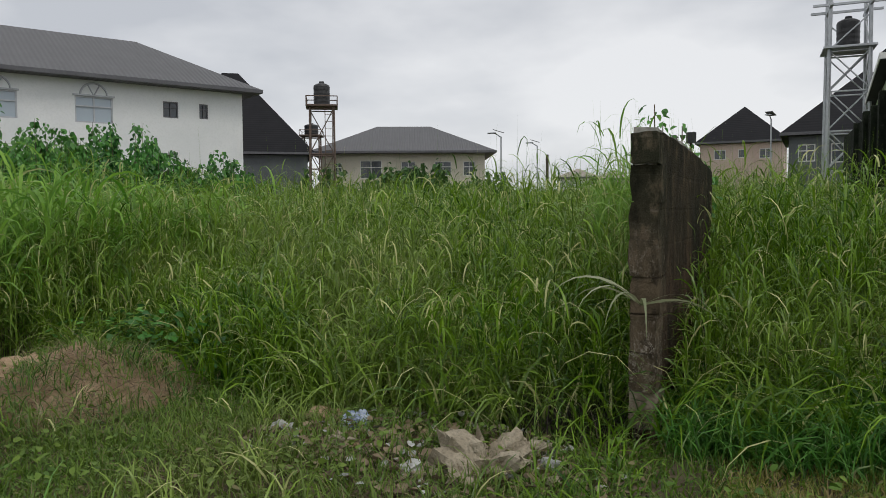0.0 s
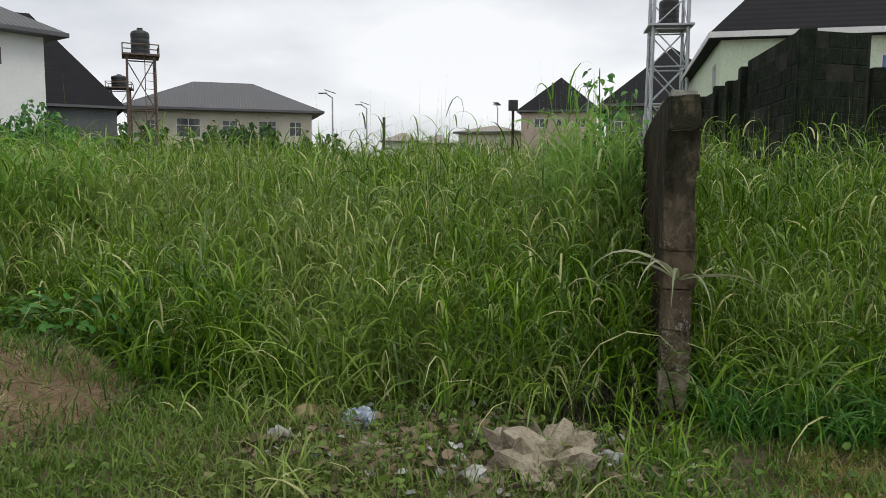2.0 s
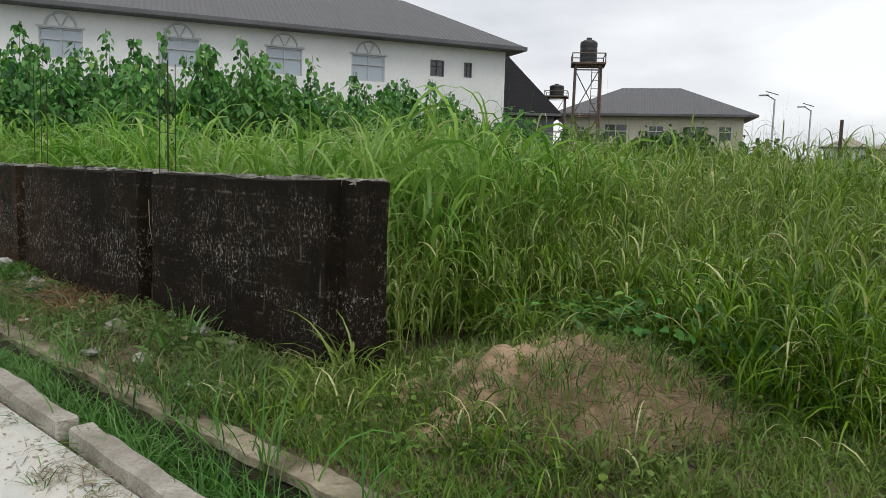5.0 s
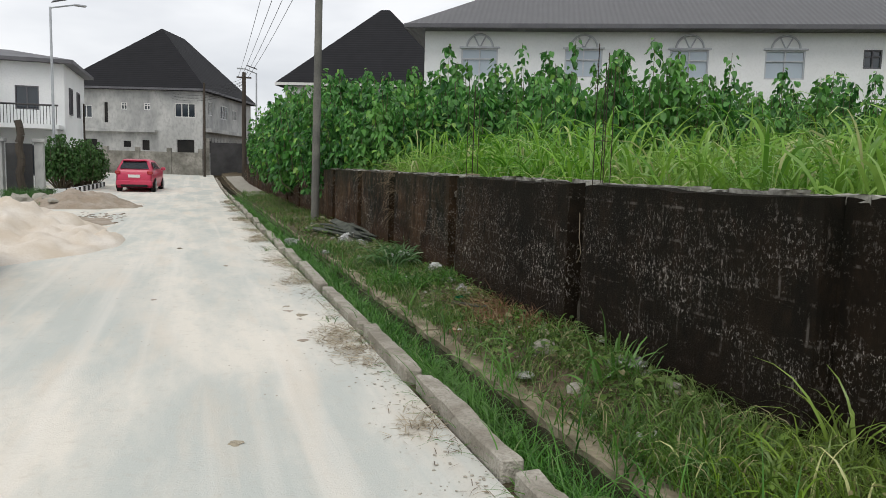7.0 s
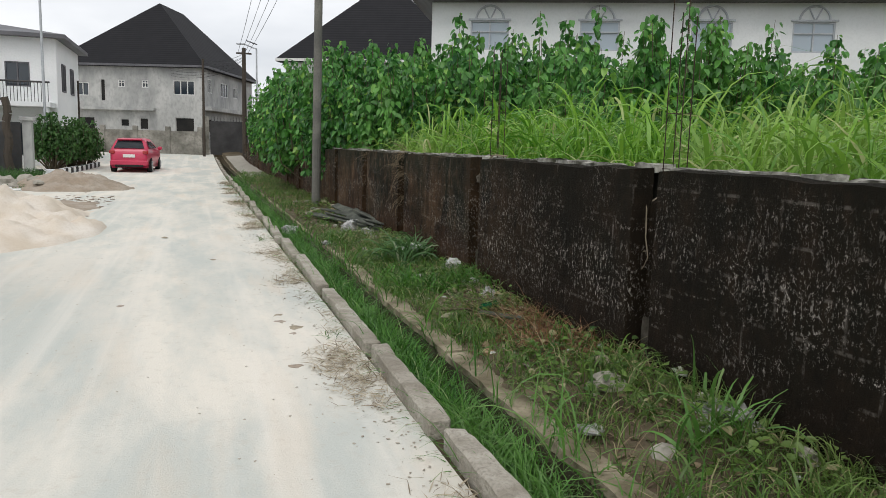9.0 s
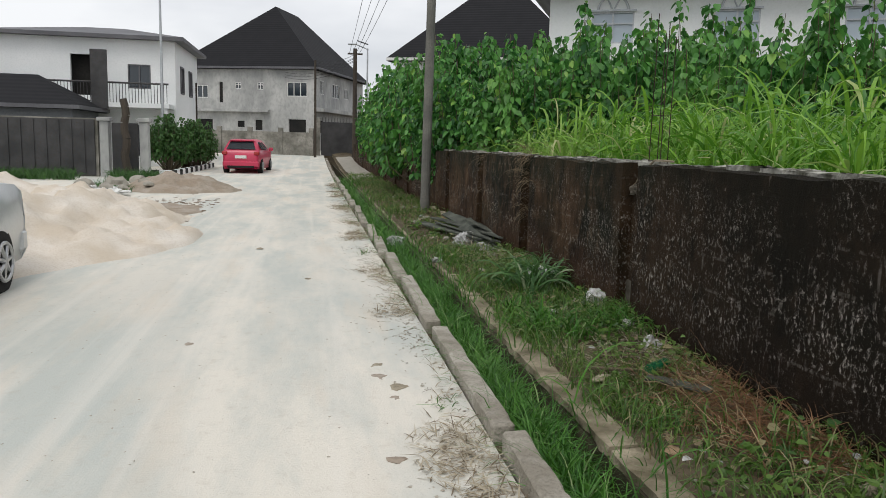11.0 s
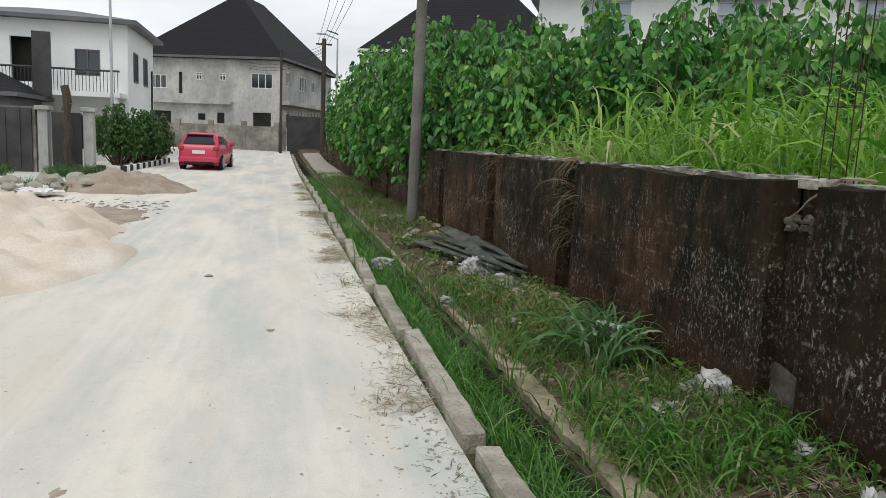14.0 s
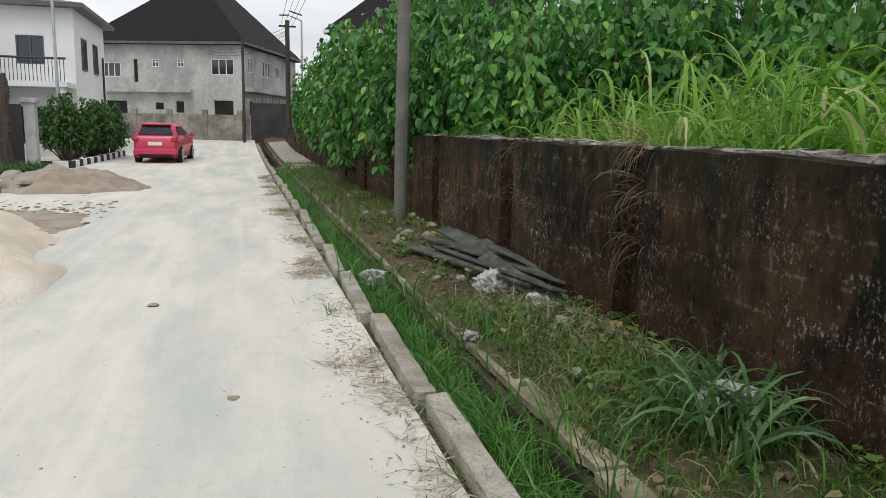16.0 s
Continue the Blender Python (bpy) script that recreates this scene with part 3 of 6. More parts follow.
# short cross wall ending in bare blocks
wall_2 = thing("wall_2", pose(0, 0, 0), "short mouldy boundary wall with a broken end of bare blocks", "wall", kind="structure")
part("wall_panel", run_wall(bmesh.new(), (4.75, -8.375), (7.3, -8.36), 0.155, -0.1, [2.06, 2.05, 2.0, 1.93], 24), PLOT, wall_2)
z = 0.0
for i, h in enumerate((0.22, 0.24, 0.245, 0.235, 0.225, 0.235, 0.225, 0.235, 0.19)):
    bm = block(4.55 + rng.uniform(-0.04, 0.03), -8.535 + rng.uniform(-0.012, 0.008), z, 4.755, -8.37 + rng.uniform(-0.006, 0.01), z + h - 0.005)
    bmesh.ops.subdivide_edges(bm, edges=bm.edges[:], cuts=5)
    for v in bm.verts:
        v.co += Vector((noise.noise(v.co * 14), noise.noise(v.co * 12 + Vector((3, 0, 0))), noise.noise(v.co * 13 + Vector((0, 7, 0))))) * 0.018
    part("block", bm, PALEBLOCK if i in (1,) else BLOCKEND, wall_2, "pale bare block" if i == 1 else "")
    z += h
part("mortar", block(4.575, -8.525, 0, 4.76, -8.385, 2.04), BLOCKEND, wall_2)
part("mortar_cap", run_wall(bmesh.new(), (4.57, -8.381), (7.28, -8.366), 0.143, 1.85, [2.075, 2.066, 2.014, 1.945], 60), MORTAR, wall_2)

# unfinished building of dark blocks
wall_3 = thing("wall_3", pose(0, 0, 0), "unfinished roofless building of dark mossy concrete blocks", "wall", kind="structure")
full = mesh_of("block", block(0.006, -0.1, 0.006, 0.454, 0.1, 0.219, 0.008), BLOCK)
half = mesh_of("block", block(0.006, -0.1, 0.006, 0.224, 0.1, 0.219, 0.008), BLOCK)


def block_wall(p, q, top, singles, inset=0.005):
    """Running-bond blocks from p to q; those beyond the first metres are joined."""
    p, q = Vector((*p, 0)), Vector((*q, 0))
    d = (q - p).normalized()
    turn = math.atan2(d.y, d.x)
    m = Matrix.Translation(p) @ Matrix.Rotation(turn, 4, "Z")
    length = (q - p).length
    bm = block(0, -0.1 + inset, -0.2, length, 0.1 - inset, top - 0.01)
    bm.transform(m)
    part("mortar", bm, JOINT, wall_3)
    rest = bmesh.new()
    for row in range(int(top / 0.225)):
        s = -0.23 if row % 2 else 0.0
        while s < length - 0.05:
            me, at = (half, 0.0) if s < 0 else (full, s)
            if s > length - 0.4:
                me = half
            here = m @ pose(at, rng.uniform(-0.008, 0.008), row * 0.225)
            if s < singles and row > 4:
                ob = new("block", me)
                ob.parent, ob.matrix_basis = wall_3, here
            else:
                block(at + 0.006, -0.1, row * 0.225 + 0.006, at + (0.454 if me is full else 0.224), 0.1, row * 0.225 + 0.219, bm=rest)
                rest.verts.ensure_lookup_table()
                for v in rest.verts[-8:]:
                    v.co = m @ v.co
            s += 0.46
    part("blockwork", rest, BLOCK, wall_3)["kind"] = "stuff"


block_wall((11.46, -10.67), (14.3, -10.5), 3.6, 4.0)
block_wall((14.4, -10.49), (22.0, -10.1), 3.375, 0.5)
block_wall((11.56, -10.75), (12.02, -11.6), 3.6, 2.0)
block_wall((12.1, -11.7), (12.5, -18.5), 3.15, 2.5)
for x, y, h in ((14.4, -10.45, 3.5), (15.6, -10.4, 3.4), (16.9, -10.34, 3.45), (18.6, -10.25, 3.4)):
    part("pier", block(x - 0.14, y - 0.16, 0, x + 0.14, y + 0.16, h, 0.01), BLOCK, wall_3)
part("pier", block(11.37, -10.8, 0, 11.6, -10.57, 3.62, 0.02), BLOCK, wall_3)

# ---------------------------------------------------------------- buildings


def holed(bm, length, z0, z1, thick, holes, y=0.0, x0=0.0):
    """A wall along local x with rectangular openings through it, in one piece; its outer face looks to -y."""
    xs = sorted({x0, length, *[h[0] for h in holes], *[h[0] + h[2] for h in holes]})
    zs = sorted({z0, z1, *[h[1] for h in holes], *[h[1] + h[3] for h in holes]})
    e = 1e-4

    def full_at(i, k):
        if not (0 <= i < len(xs) - 1 and 0 <= k < len(zs) - 1):
            return False
        return not any(h[0] - e <= xs[i] and xs[i + 1] <= h[0] + h[2] + e and h[1] - e <= zs[k] and zs[k + 1] <= h[1] + h[3] + e for h in holes)

    at = {}

    def v(i, k, s):
        if (i, k, s) not in at:
            at[i, k, s] = bm.verts.new((xs[i], y + s * thick, zs[k]))
        return at[i, k, s]

    for i in range(len(xs) - 1):
        for k in range(len(zs) - 1):
            if not full_at(i, k):
                continue
            bm.faces.new((v(i, k, 0), v(i + 1, k, 0), v(i + 1, k + 1, 0), v(i, k + 1, 0)))
            bm.faces.new((v(i, k + 1, 1), v(i + 1, k + 1, 1), v(i + 1, k, 1), v(i, k, 1)))
            for di, dk, a, b in ((-1, 0, (0, 1), (0, 0)), (1, 0, (1, 0), (1, 1)), (0, -1, (0, 0), (1, 0)), (0, 1, (1, 1), (0, 1))):
                if not full_at(i + di, k + dk):
                    p, q = (i + a[0], k + a[1]), (i + b[0], k + b[1])
                    bm.faces.new((v(*q, 0), v(*p, 0), v(*p, 1), v(*q, 1)))
    return bm


def window(parent, x, z, w, h, y, style, frame_mat, pane_mat, turn=None):
    """A window in its opening: frame, mullions, panes; style: plain, cross, bars, arch, slider."""
    m = turn or Matrix.Identity(4)
    t = 0.06
    cols = {"cross": 2, "arch": 2, "slider": 2, "bars": 3, "plain": 1}[style]
    rows = [(t, h * 0.6), (h * 0.6 + t, h - t)] if style in ("cross", "arch") else [(t, h - t)]
    gap = (w - t) / cols
    fr = holed(bmesh.new(), x + w + 0.015, z - 0.015, z + h + 0.015, 0.13, [(x + t + c * gap, z + r[0], gap - t, r[1] - r[0]) for c in range(cols) for r in rows], y - 0.035, x - 0.015)
    fr.transform(m)
    one = part("window", fr, frame_mat, parent)
    pb = block(x + 0.02, y + 0.03, z + 0.02, x + w - 0.02, y + 0.045, z + h - 0.02)
    pb.transform(m)
    part("pane", pb, pane_mat, one)
    if style == "arch":
        ar = bmesh.new()
        cx, cz, r = x + w / 2, z + h + 0.02, w * 0.36
        for k in range(10):
            a0, a1 = math.pi * k / 10, math.pi * (k + 1) / 10
            rod((cx + r * math.cos(a0), y - 0.1, cz + r * math.sin(a0)), (cx + r * math.cos(a1), y - 0.1, cz + r * math.sin(a1)), 0.045, sides=6, bm=ar)
        for a0 in (math.pi * 0.35, math.pi * 0.65):
            rod((cx, y - 0.1, cz), (cx + r * math.cos(a0), y - 0.1, cz + r * math.sin(a0)), 0.03, sides=6, bm=ar)
        block(x - 0.08, y - 0.13, z + h, x + w + 0.08, y - 0.062, z + h + 0.07, bm=ar)
        ar.transform(m)
        part("arch_moulding", ar, STEEL, one, "grey arched moulding")
    return one


def hip_roof(w, d, z, ridge_z, inset, over, thick=0.18, shift=0.5):
    """A hipped roof over a w by d plan: slopes, soffit; the ridge runs along the longer side."""
    bm = bmesh.new()
    lo = [Vector(c) for c in ((-over, -over, z), (w + over, -over, z), (w + over, d + over, z), (-over, d + over, z))]
    if w >= d:
        r0, r1 = Vector((inset, d * shift, ridge_z)), Vector((w - inset, d * shift, ridge_z))
    else:
        r0, r1 = Vector((w * shift, inset, ridge_z)), Vector((w * shift, d - inset, ridge_z))
    up = [bm.verts.new(c + Vector((0, 0, thick))) for c in lo]
    dn = [bm.verts.new(c) for c in lo]
    a, b = bm.verts.new(r0), bm.verts.new(r1)
    if w >= d:
        faces = ((up[0], up[1], b, a), (up[1], up[2], b), (up[2], up[3], a, b), (up[3], up[0], a))
    else:
        faces = ((up[0], up[1], a), (up[1], up[2], b, a), (up[2], up[3], b), (up[3], up[0], a, b))
    for f in faces:
        bm.faces.new(f)
    for i in range(4):
        bm.faces.new((dn[i], dn[(i + 1) % 4], up[(i + 1) % 4], up[i]))
    bm.faces.new(dn[::-1])
    return bm


def house(name, m, label, w, d, h, ridge_z, inset, over, wall_mat, roof_mat, front=(), side=(), fascia=FASCIA, z0=-0.3, side_left=False, group="", shift=0.5):
    """A hipped house; front and side hold windows (x, z, w, h, style, frame, pane); side is the wall at x = w (or x = 0)."""
    ob = thing(name, m, label, "house", group)
    part("wall", holed(bmesh.new(), w, z0, h, 0.22, [f[:4] for f in front]), wall_mat, ob)
    part("wall", block(0, d - 0.22, z0, w, d, h), wall_mat, ob)
    for right in (True, False):
        has = side if right != side_left else ()
        bm = holed(bmesh.new(), d - 0.44, z0, h, 0.22, [f[:4] for f in has])
        t = Matrix.Translation((w, 0.22, 0)) @ Matrix.Rotation(radians(90), 4, "Z") if right else Matrix.Translation((0, d - 0.22, 0)) @ Matrix.Rotation(radians(-90), 4, "Z")
        bm.transform(t)
        part("wall", bm, wall_mat, ob)
        for f in has:
            window(ob, *f[:4], 0.06, *f[4:], turn=t)
    for f in front:
        window(ob, *f[:4], 0.06, *f[4:])
    # solid near-black block in place of the shaded rooms
    part("dark_room_block", block(0.4, 0.7, 0.1, w - 0.5, d - 0.4, h - 0.2), INSIDE, ob)
    roof = part("roof", hip_roof(w, d, h, ridge_z, inset, over, shift=shift), roof_mat, ob)
    fb = bmesh.new()
    o = over + 0.025
    for c in ((-o, -o, w + o, -o + 0.05), (-o, d + o - 0.05, w + o, d + o), (-o, -o + 0.05, -o + 0.05, d + o - 0.05), (w + o - 0.05, -o + 0.05, w + o, d + o - 0.05)):
        block(c[0], c[1], h + 0.02, c[2], c[3], h + 0.19, bm=fb)
    part("fascia", fb, fascia, roof)
    return ob


# long white two-storey building
turn_w = math.degrees(math.atan2(-0.436, 0.9))
arch = [(x, 5.5, 1.55, 1.15, "arch", STEEL, PANEPALE) for x in (1.58, 5.93, 10.2, 13.95)]
low = [(x, 2.0, 1.5, 1.3, "cross", FASCIAW, PANE) for x in (1.6, 5.95, 10.2, 13.95)]
house("apartment_building", pose(9.4, 25.52, 0, 0, 0, turn_w), "long white two-storey building with arched upper windows and grey roof", 21.55, 10.0, 7.35, 10.35, 3.6, 0.75, WHITE, ROOFGREY,
      arch + low + [(17.7, 5.95, 0.7, 0.75, "cross", FASCIA, PANE), (19.4, 6.0, 0.42, 0.7, "cross", FASCIA, PANE)])
house("house", pose(37.2, 32.2, 0, 0, 0, -50), "house with a steep black roof behind the white building", 11, 10, 5.6, 12.2, 4.9, 0.5, DARKWALL, ROOFDARK)

# hipped house across the field
house("house", pose(51.0, 27.4, 0, 0, 0, -61), "cream house with a grey hipped roof across the field", 13.6, 11, 6.25, 9.1, 4.4, 0.9, CREAM, ROOFGREY,
      [(1.0, 4.5, 0.7, 1.0, "cross", FASCIAW, PANE), (3.2, 4.2, 1.8, 1.5, "cross", FASCIAW, PANE), (6.6, 4.4, 1.2, 1.2, "cross", FASCIAW, PANE), (9.4, 4.4, 1.4, 1.2, "cross", FASCIAW, PANE), (11.8, 4.4, 1.0, 1.2, "cross", FASCIAW, PANE)])
house("house", pose(65.8, -0.6, 0, 0, 0, -90), "pinkish house with a pointed black roof", 6.4, 7.0, 6.85, 10.2, 3.2, 0.35, PINK, ROOFDARK,
      [(1.1, 5.55, 0.95, 0.8, "slider", FASCIAW, PANE), (3.0, 5.65, 0.5, 0.7, "plain", FASCIAW, PANE), (4.6, 5.55, 0.95, 0.8, "slider", FASCIAW, PANE)])
house("house", pose(67, 5.2, 0, 0, 0, -92), "low house with a tan sheet roof", 5.6, 6, 5.1, 6.0, 2.5, 0.4, CREAM, ROOFTAN)
house("house", pose(73.4, 14.2, 0, 0, 0, -85), "far pale house with a flat-pitched roof", 3.4, 5, 4.6, 5.7, 1.6, 0.3, WHITE, ROOFTAN)
house("house", pose(74, 10.4, 0, 0, 0, -85), "far pale house with a low roof", 3.0, 5, 4.4, 5.5, 1.5, 0.3, CREAM, ROOFTAN)
house("house", pose(48.0, -7.9, 0, 0, 0, -90), "dark-walled house with a steep black roof and white window frames", 8.2, 8.4, 5.7, 9.9, 4.1, 0.45, DARKWALL, ROOFDARK,
      [(0.5, 4.2, 0.9, 1.0, "cross", FASCIAW, PANE), (2.2, 4.1, 1.3, 1.1, "cross", FASCIAW, PANE), (4.6, 4.1, 1.3, 1.1, "cross", FASCIAW, PANE)])
house("house", pose(24.1, -11.25, 0, 0, 0, -91), "pale green two-storey house with a steep black roof and blue windows", 10.5, 11.0, 5.6, 11.6, 5.2, 0.35, MINT, ROOFDARK,
      [(1.2, 4.42, 0.98, 0.8, "slider", FASCIAW, PANEBLUE), (4.35, 4.3, 0.9, 0.8, "slider", FASCIAW, PANEBLUE), (7.6, 4.25, 1.0, 0.9, "slider", FASCIAW, PANEBLUE)],
      [(8.9, 3.9, 1.0, 1.15, "slider", FASCIAW, PANEBLUE), (6.8, 3.6, 0.5, 0.7, "plain", FASCIAW, PANEBLUE)], FASCIAW, side_left=True)

# grey unfinished house at the end of the street
gx, gy, turn_g = 0.7, 57.0, -20.0
g0 = Matrix.Translation((gx, gy, 0.6)) @ Matrix.Rotation(radians(turn_g), 4, "Z") @ Matrix.Translation((-11.2, 0, 0))
# INSIDE panes are dark sheets painting the shade in unglazed openings
grey = house("house", g0, "unfinished grey rendered two-storey house with a tall black roof", 11.2, 13.5, 6.45, 11.95, 4.2, 0.45, GREYWALL, ROOFDARK,
      [(9.0, 4.4, 1.65, 1.1, "bars", FASCIAW, PANE), (6.55, 4.9, 0.5, 0.55, "cross", FASCIAW, PANE), (4.7, 4.9, 0.5, 0.55, "cross", FASCIAW, PANE), (1.0, 4.2, 1.4, 1.0, "bars", FASCIAW, PANE), (3.3, 3.8, 0.4, 1.7, "plain", GREYWALL, INSIDE),
       (9.1, 1.5, 1.5, 1.2, "plain", GREYWALL, INSIDE), (6.3, 1.7, 0.7, 0.9, "plain", GREYWALL, INSIDE), (4.8, 1.9, 0.7, 0.6, "plain", GREYWALL, INSIDE), (1.2, 1.3, 1.6, 1.3, "plain", GREYWALL, INSIDE)],
      [(1.2, 4.7, 1.0, 1.1, "bars", FASCIAW, PANE), (4.3, 4.6, 1.9, 1.15, "bars", FASCIAW, PANE), (7.6, 4.7, 1.2, 0.9, "bars", FASCIAW, PANE), (10.6, 4.8, 0.7, 0.7, "cross", FASCIAW, PANE), (1.0, 1.6, 1.2, 1.1, "plain", GREYWALL, INSIDE), (5.0, 1.6, 1.2, 1.1, "plain", GREYWALL, INSIDE)], shift=0.57)
part("ledge", block(0, -0.45, 3.15, 7.6, -0.004, 3.35), GREYWALL, grey)
part("ledge", block(11.204, 0.3, 3.3, 11.9, 12, 3.6), GREYWALL, grey)
house("house", pose(5.6, 43.5, 0.2, 0, 0, -24), "white house with a tall black roof above the bushes", 11.0, 10, 6.3, 12.1, 5.2, 0.5, WHITE, ROOFDARK, (), (), FASCIAW)

# white house with a balcony, by the street
wh = thing("house", pose(-14.75, 38, 0), "white two-storey house with a railed balcony and grey fascia", "house")
part("wall", holed(bmesh.new(), 8.4, 0, 6.4, 0.22, [(6.1, 4.0, 1.1, 1.2), (3.4, 3.6, 1.0, 2.0), (5.9, 0.6, 1.2, 1.6)]), WHITE, wh)
part("wall", block(8.18, 0.22, 0, 8.4, 7.5, 6.4), WHITE, wh)
part("wall", block(0, 0.22, 0, 0.22, 7.5, 6.4), WHITE, wh)
# near-black block painting the unlit rooms of this house
part("dark_room_block", block(0.5, 0.6, 0, 8, 7, 6.2), INSIDE, wh)
window(wh, 6.1, 4.0, 1.1, 1.2, 0.06, "slider", FASCIA, PANE)
window(wh, 5.9, 0.6, 1.2, 1.6, 0.06, "slider", FASCIA, PANE)
t = Matrix.Translation((8.4, 0.22, 0)) @ Matrix.Rotation(radians(90), 4, "Z")
for x in (1.2, 4.0):
    window(wh, x, 3.9, 1.0, 1.4, -0.03, "slider", FASCIA, PANE, turn=t)
part("roof", hip_roof(8.4, 7.5, 6.4, 7.4, 3.2, 0.5), FASCIA, wh)
part("balcony_slab", block(1.5, -1.5, 3.0, 8.3, -0.004, 3.22), WHITE, wh)
rail = bmesh.new()
for k in range(46):
    rod((1.6 + k * 0.147, -1.45, 3.22), (1.6 + k * 0.147, -1.45, 4.15), 0.016, sides=5, bm=rail)
part("screen", block(4.75, -1.6, 2.9, 5.5, -1.48, 5.7), DARKGATE, wh, "dark upright screen")
part("railing", rod((1.5, -1.45, 4.17), (8.3, -1.45, 4.17), 0.045, bm=rail), DARKGATE, wh)
part("column", rod((1.7, -1.3, 0), (1.7, -1.3, 3.0), 0.14, sides=12), WHITE, wh)
part("column", rod((8.1, -1.3, 0), (8.1, -1.3, 3.0), 0.14, sides=12), WHITE, wh)

house("house", pose(-20.5, 33.0, 0), "low dark house behind the compound gates", 10.6, 4.2, 2.7, 4.3, 2.0, 0.4, DARKWALL, ROOFDARK, [(8.6, 1.3, 1.2, 1.0, "slider", FASCIAW, PANE)])

# compound wall, gate piers and gates on the sandy side
comp = thing("wall_4", pose(1.35, -2.3, 0), "grey compound wall with dark sheet gates between white piers", "wall", kind="structure")
part("wall_panel", block(-20, 30.6, -0.1, -9.0, 30.8, 2.25), FENCE, comp)
for x in (-8.75, -7.3):
    part("pier", block(x - 0.16, 30.5, -0.1, x + 0.16, 30.9, 2.15, 0.015), GREYWALL, comp, "pale gate pier")
    part("cap", block(x - 0.24, 30.42, 2.15, x + 0.24, 30.98, 2.3, 0.02), GREYWALL, comp)
part("gate", block(-8.5, 30.66, 0.08, -7.55, 30.72, 2.1), DARKGATE, comp)
part("gate", block(-13.2, 30.5, 0.08, -9.1, 30.58, 2.2), DARKGATE, comp)
for k in range(9):
    part("gate_rib", block(-13.1 + 0.45 * k, 30.46, 0.15, -13.05 + 0.45 * k, 30.498, 2.15), DARKGATE, comp)

# fence and gate before the grey house
fen = thing("wall_5", pose(0, 0, 0), "stained grey block fence with piers before the unfinished house", "wall", kind="structure")
a0, b0 = Vector((-10.5, 54.2, 0)), Vector((0.6, 52.2, 0))
m5 = Matrix.Translation(a0) @ Matrix.Rotation(math.atan2(b0.y - a0.y, b0.x - a0.x), 4, "Z")
bm = block(0, 0, 0.2, 11.2, 0.2, 2.2)
bm.transform(m5)
part("wall_panel", bm, FENCE, fen)
for k in range(6):
    bm = block(k * 2.2, -0.08, 0.2, k * 2.2 + 0.32, 0.28, 2.5, 0.02)
    bm.transform(m5)
    part("pier", bm, FENCE, fen)
part("gate", block(1.2, 53.0, 0.55, 3.9, 53.08, 3.0), DARKGATE, fen, "dark sheet metal gate with a spiked top")
for k in range(12):
    part("spike", rod((1.3 + k * 0.22, 53.04, 3.0), (1.3 + k * 0.22, 53.04, 3.35), 0.02, 0.005, 6), DARKGATE, fen)
part("pier", block(0.75, 52.8, 0.3, 1.15, 53.2, 3.3, 0.02), FENCE, fen)
part("pier", block(3.95, 52.8, 0.3, 4.3, 53.2, 3.3, 0.02), FENCE, fen)
part("wall_panel", block(4.3, 52.9, 0.3, 16, 53.1, 2.6), FENCE, fen)

# black and white island kerb
isl = thing("kerb_island", pose(0, 0, 0), "planted verge with kerb stones painted black and white", "kerb", kind="structure")
p0, p1, p2 = Vector((-7.2, 29.6, 0)), Vector((-5.2, 29.8, 0)), Vector((-4.6, 38.0, 0))
BLACKP = mottled("black_kerb_paint", (0.03, 0.03, 0.03), (0.05, 0.05, 0.05), 3, 30, 0.8, 0.2)
pts = [p0.lerp(p1, k / 4) for k in range(4)] + [p1.lerp(p2, k / 17) for k in range(18)]
for k, (a, b) in enumerate(zip(pts, pts[1:])):
    d = b - a
    bm = block(0, -0.09, -0.05, d.length - 0.02, 0.09, 0.24, 0.015)
    bm.transform(Matrix.Translation(a + Vector((0, 0, float(ground_z(-5, a.y))))) @ Matrix.Rotation(math.atan2(d.y, d.x), 4, "Z"))
    part("kerb_stone", bm, WHITE if k % 2 else BLACKP, isl)

# ---------------------------------------------------------------- towers, poles, wires


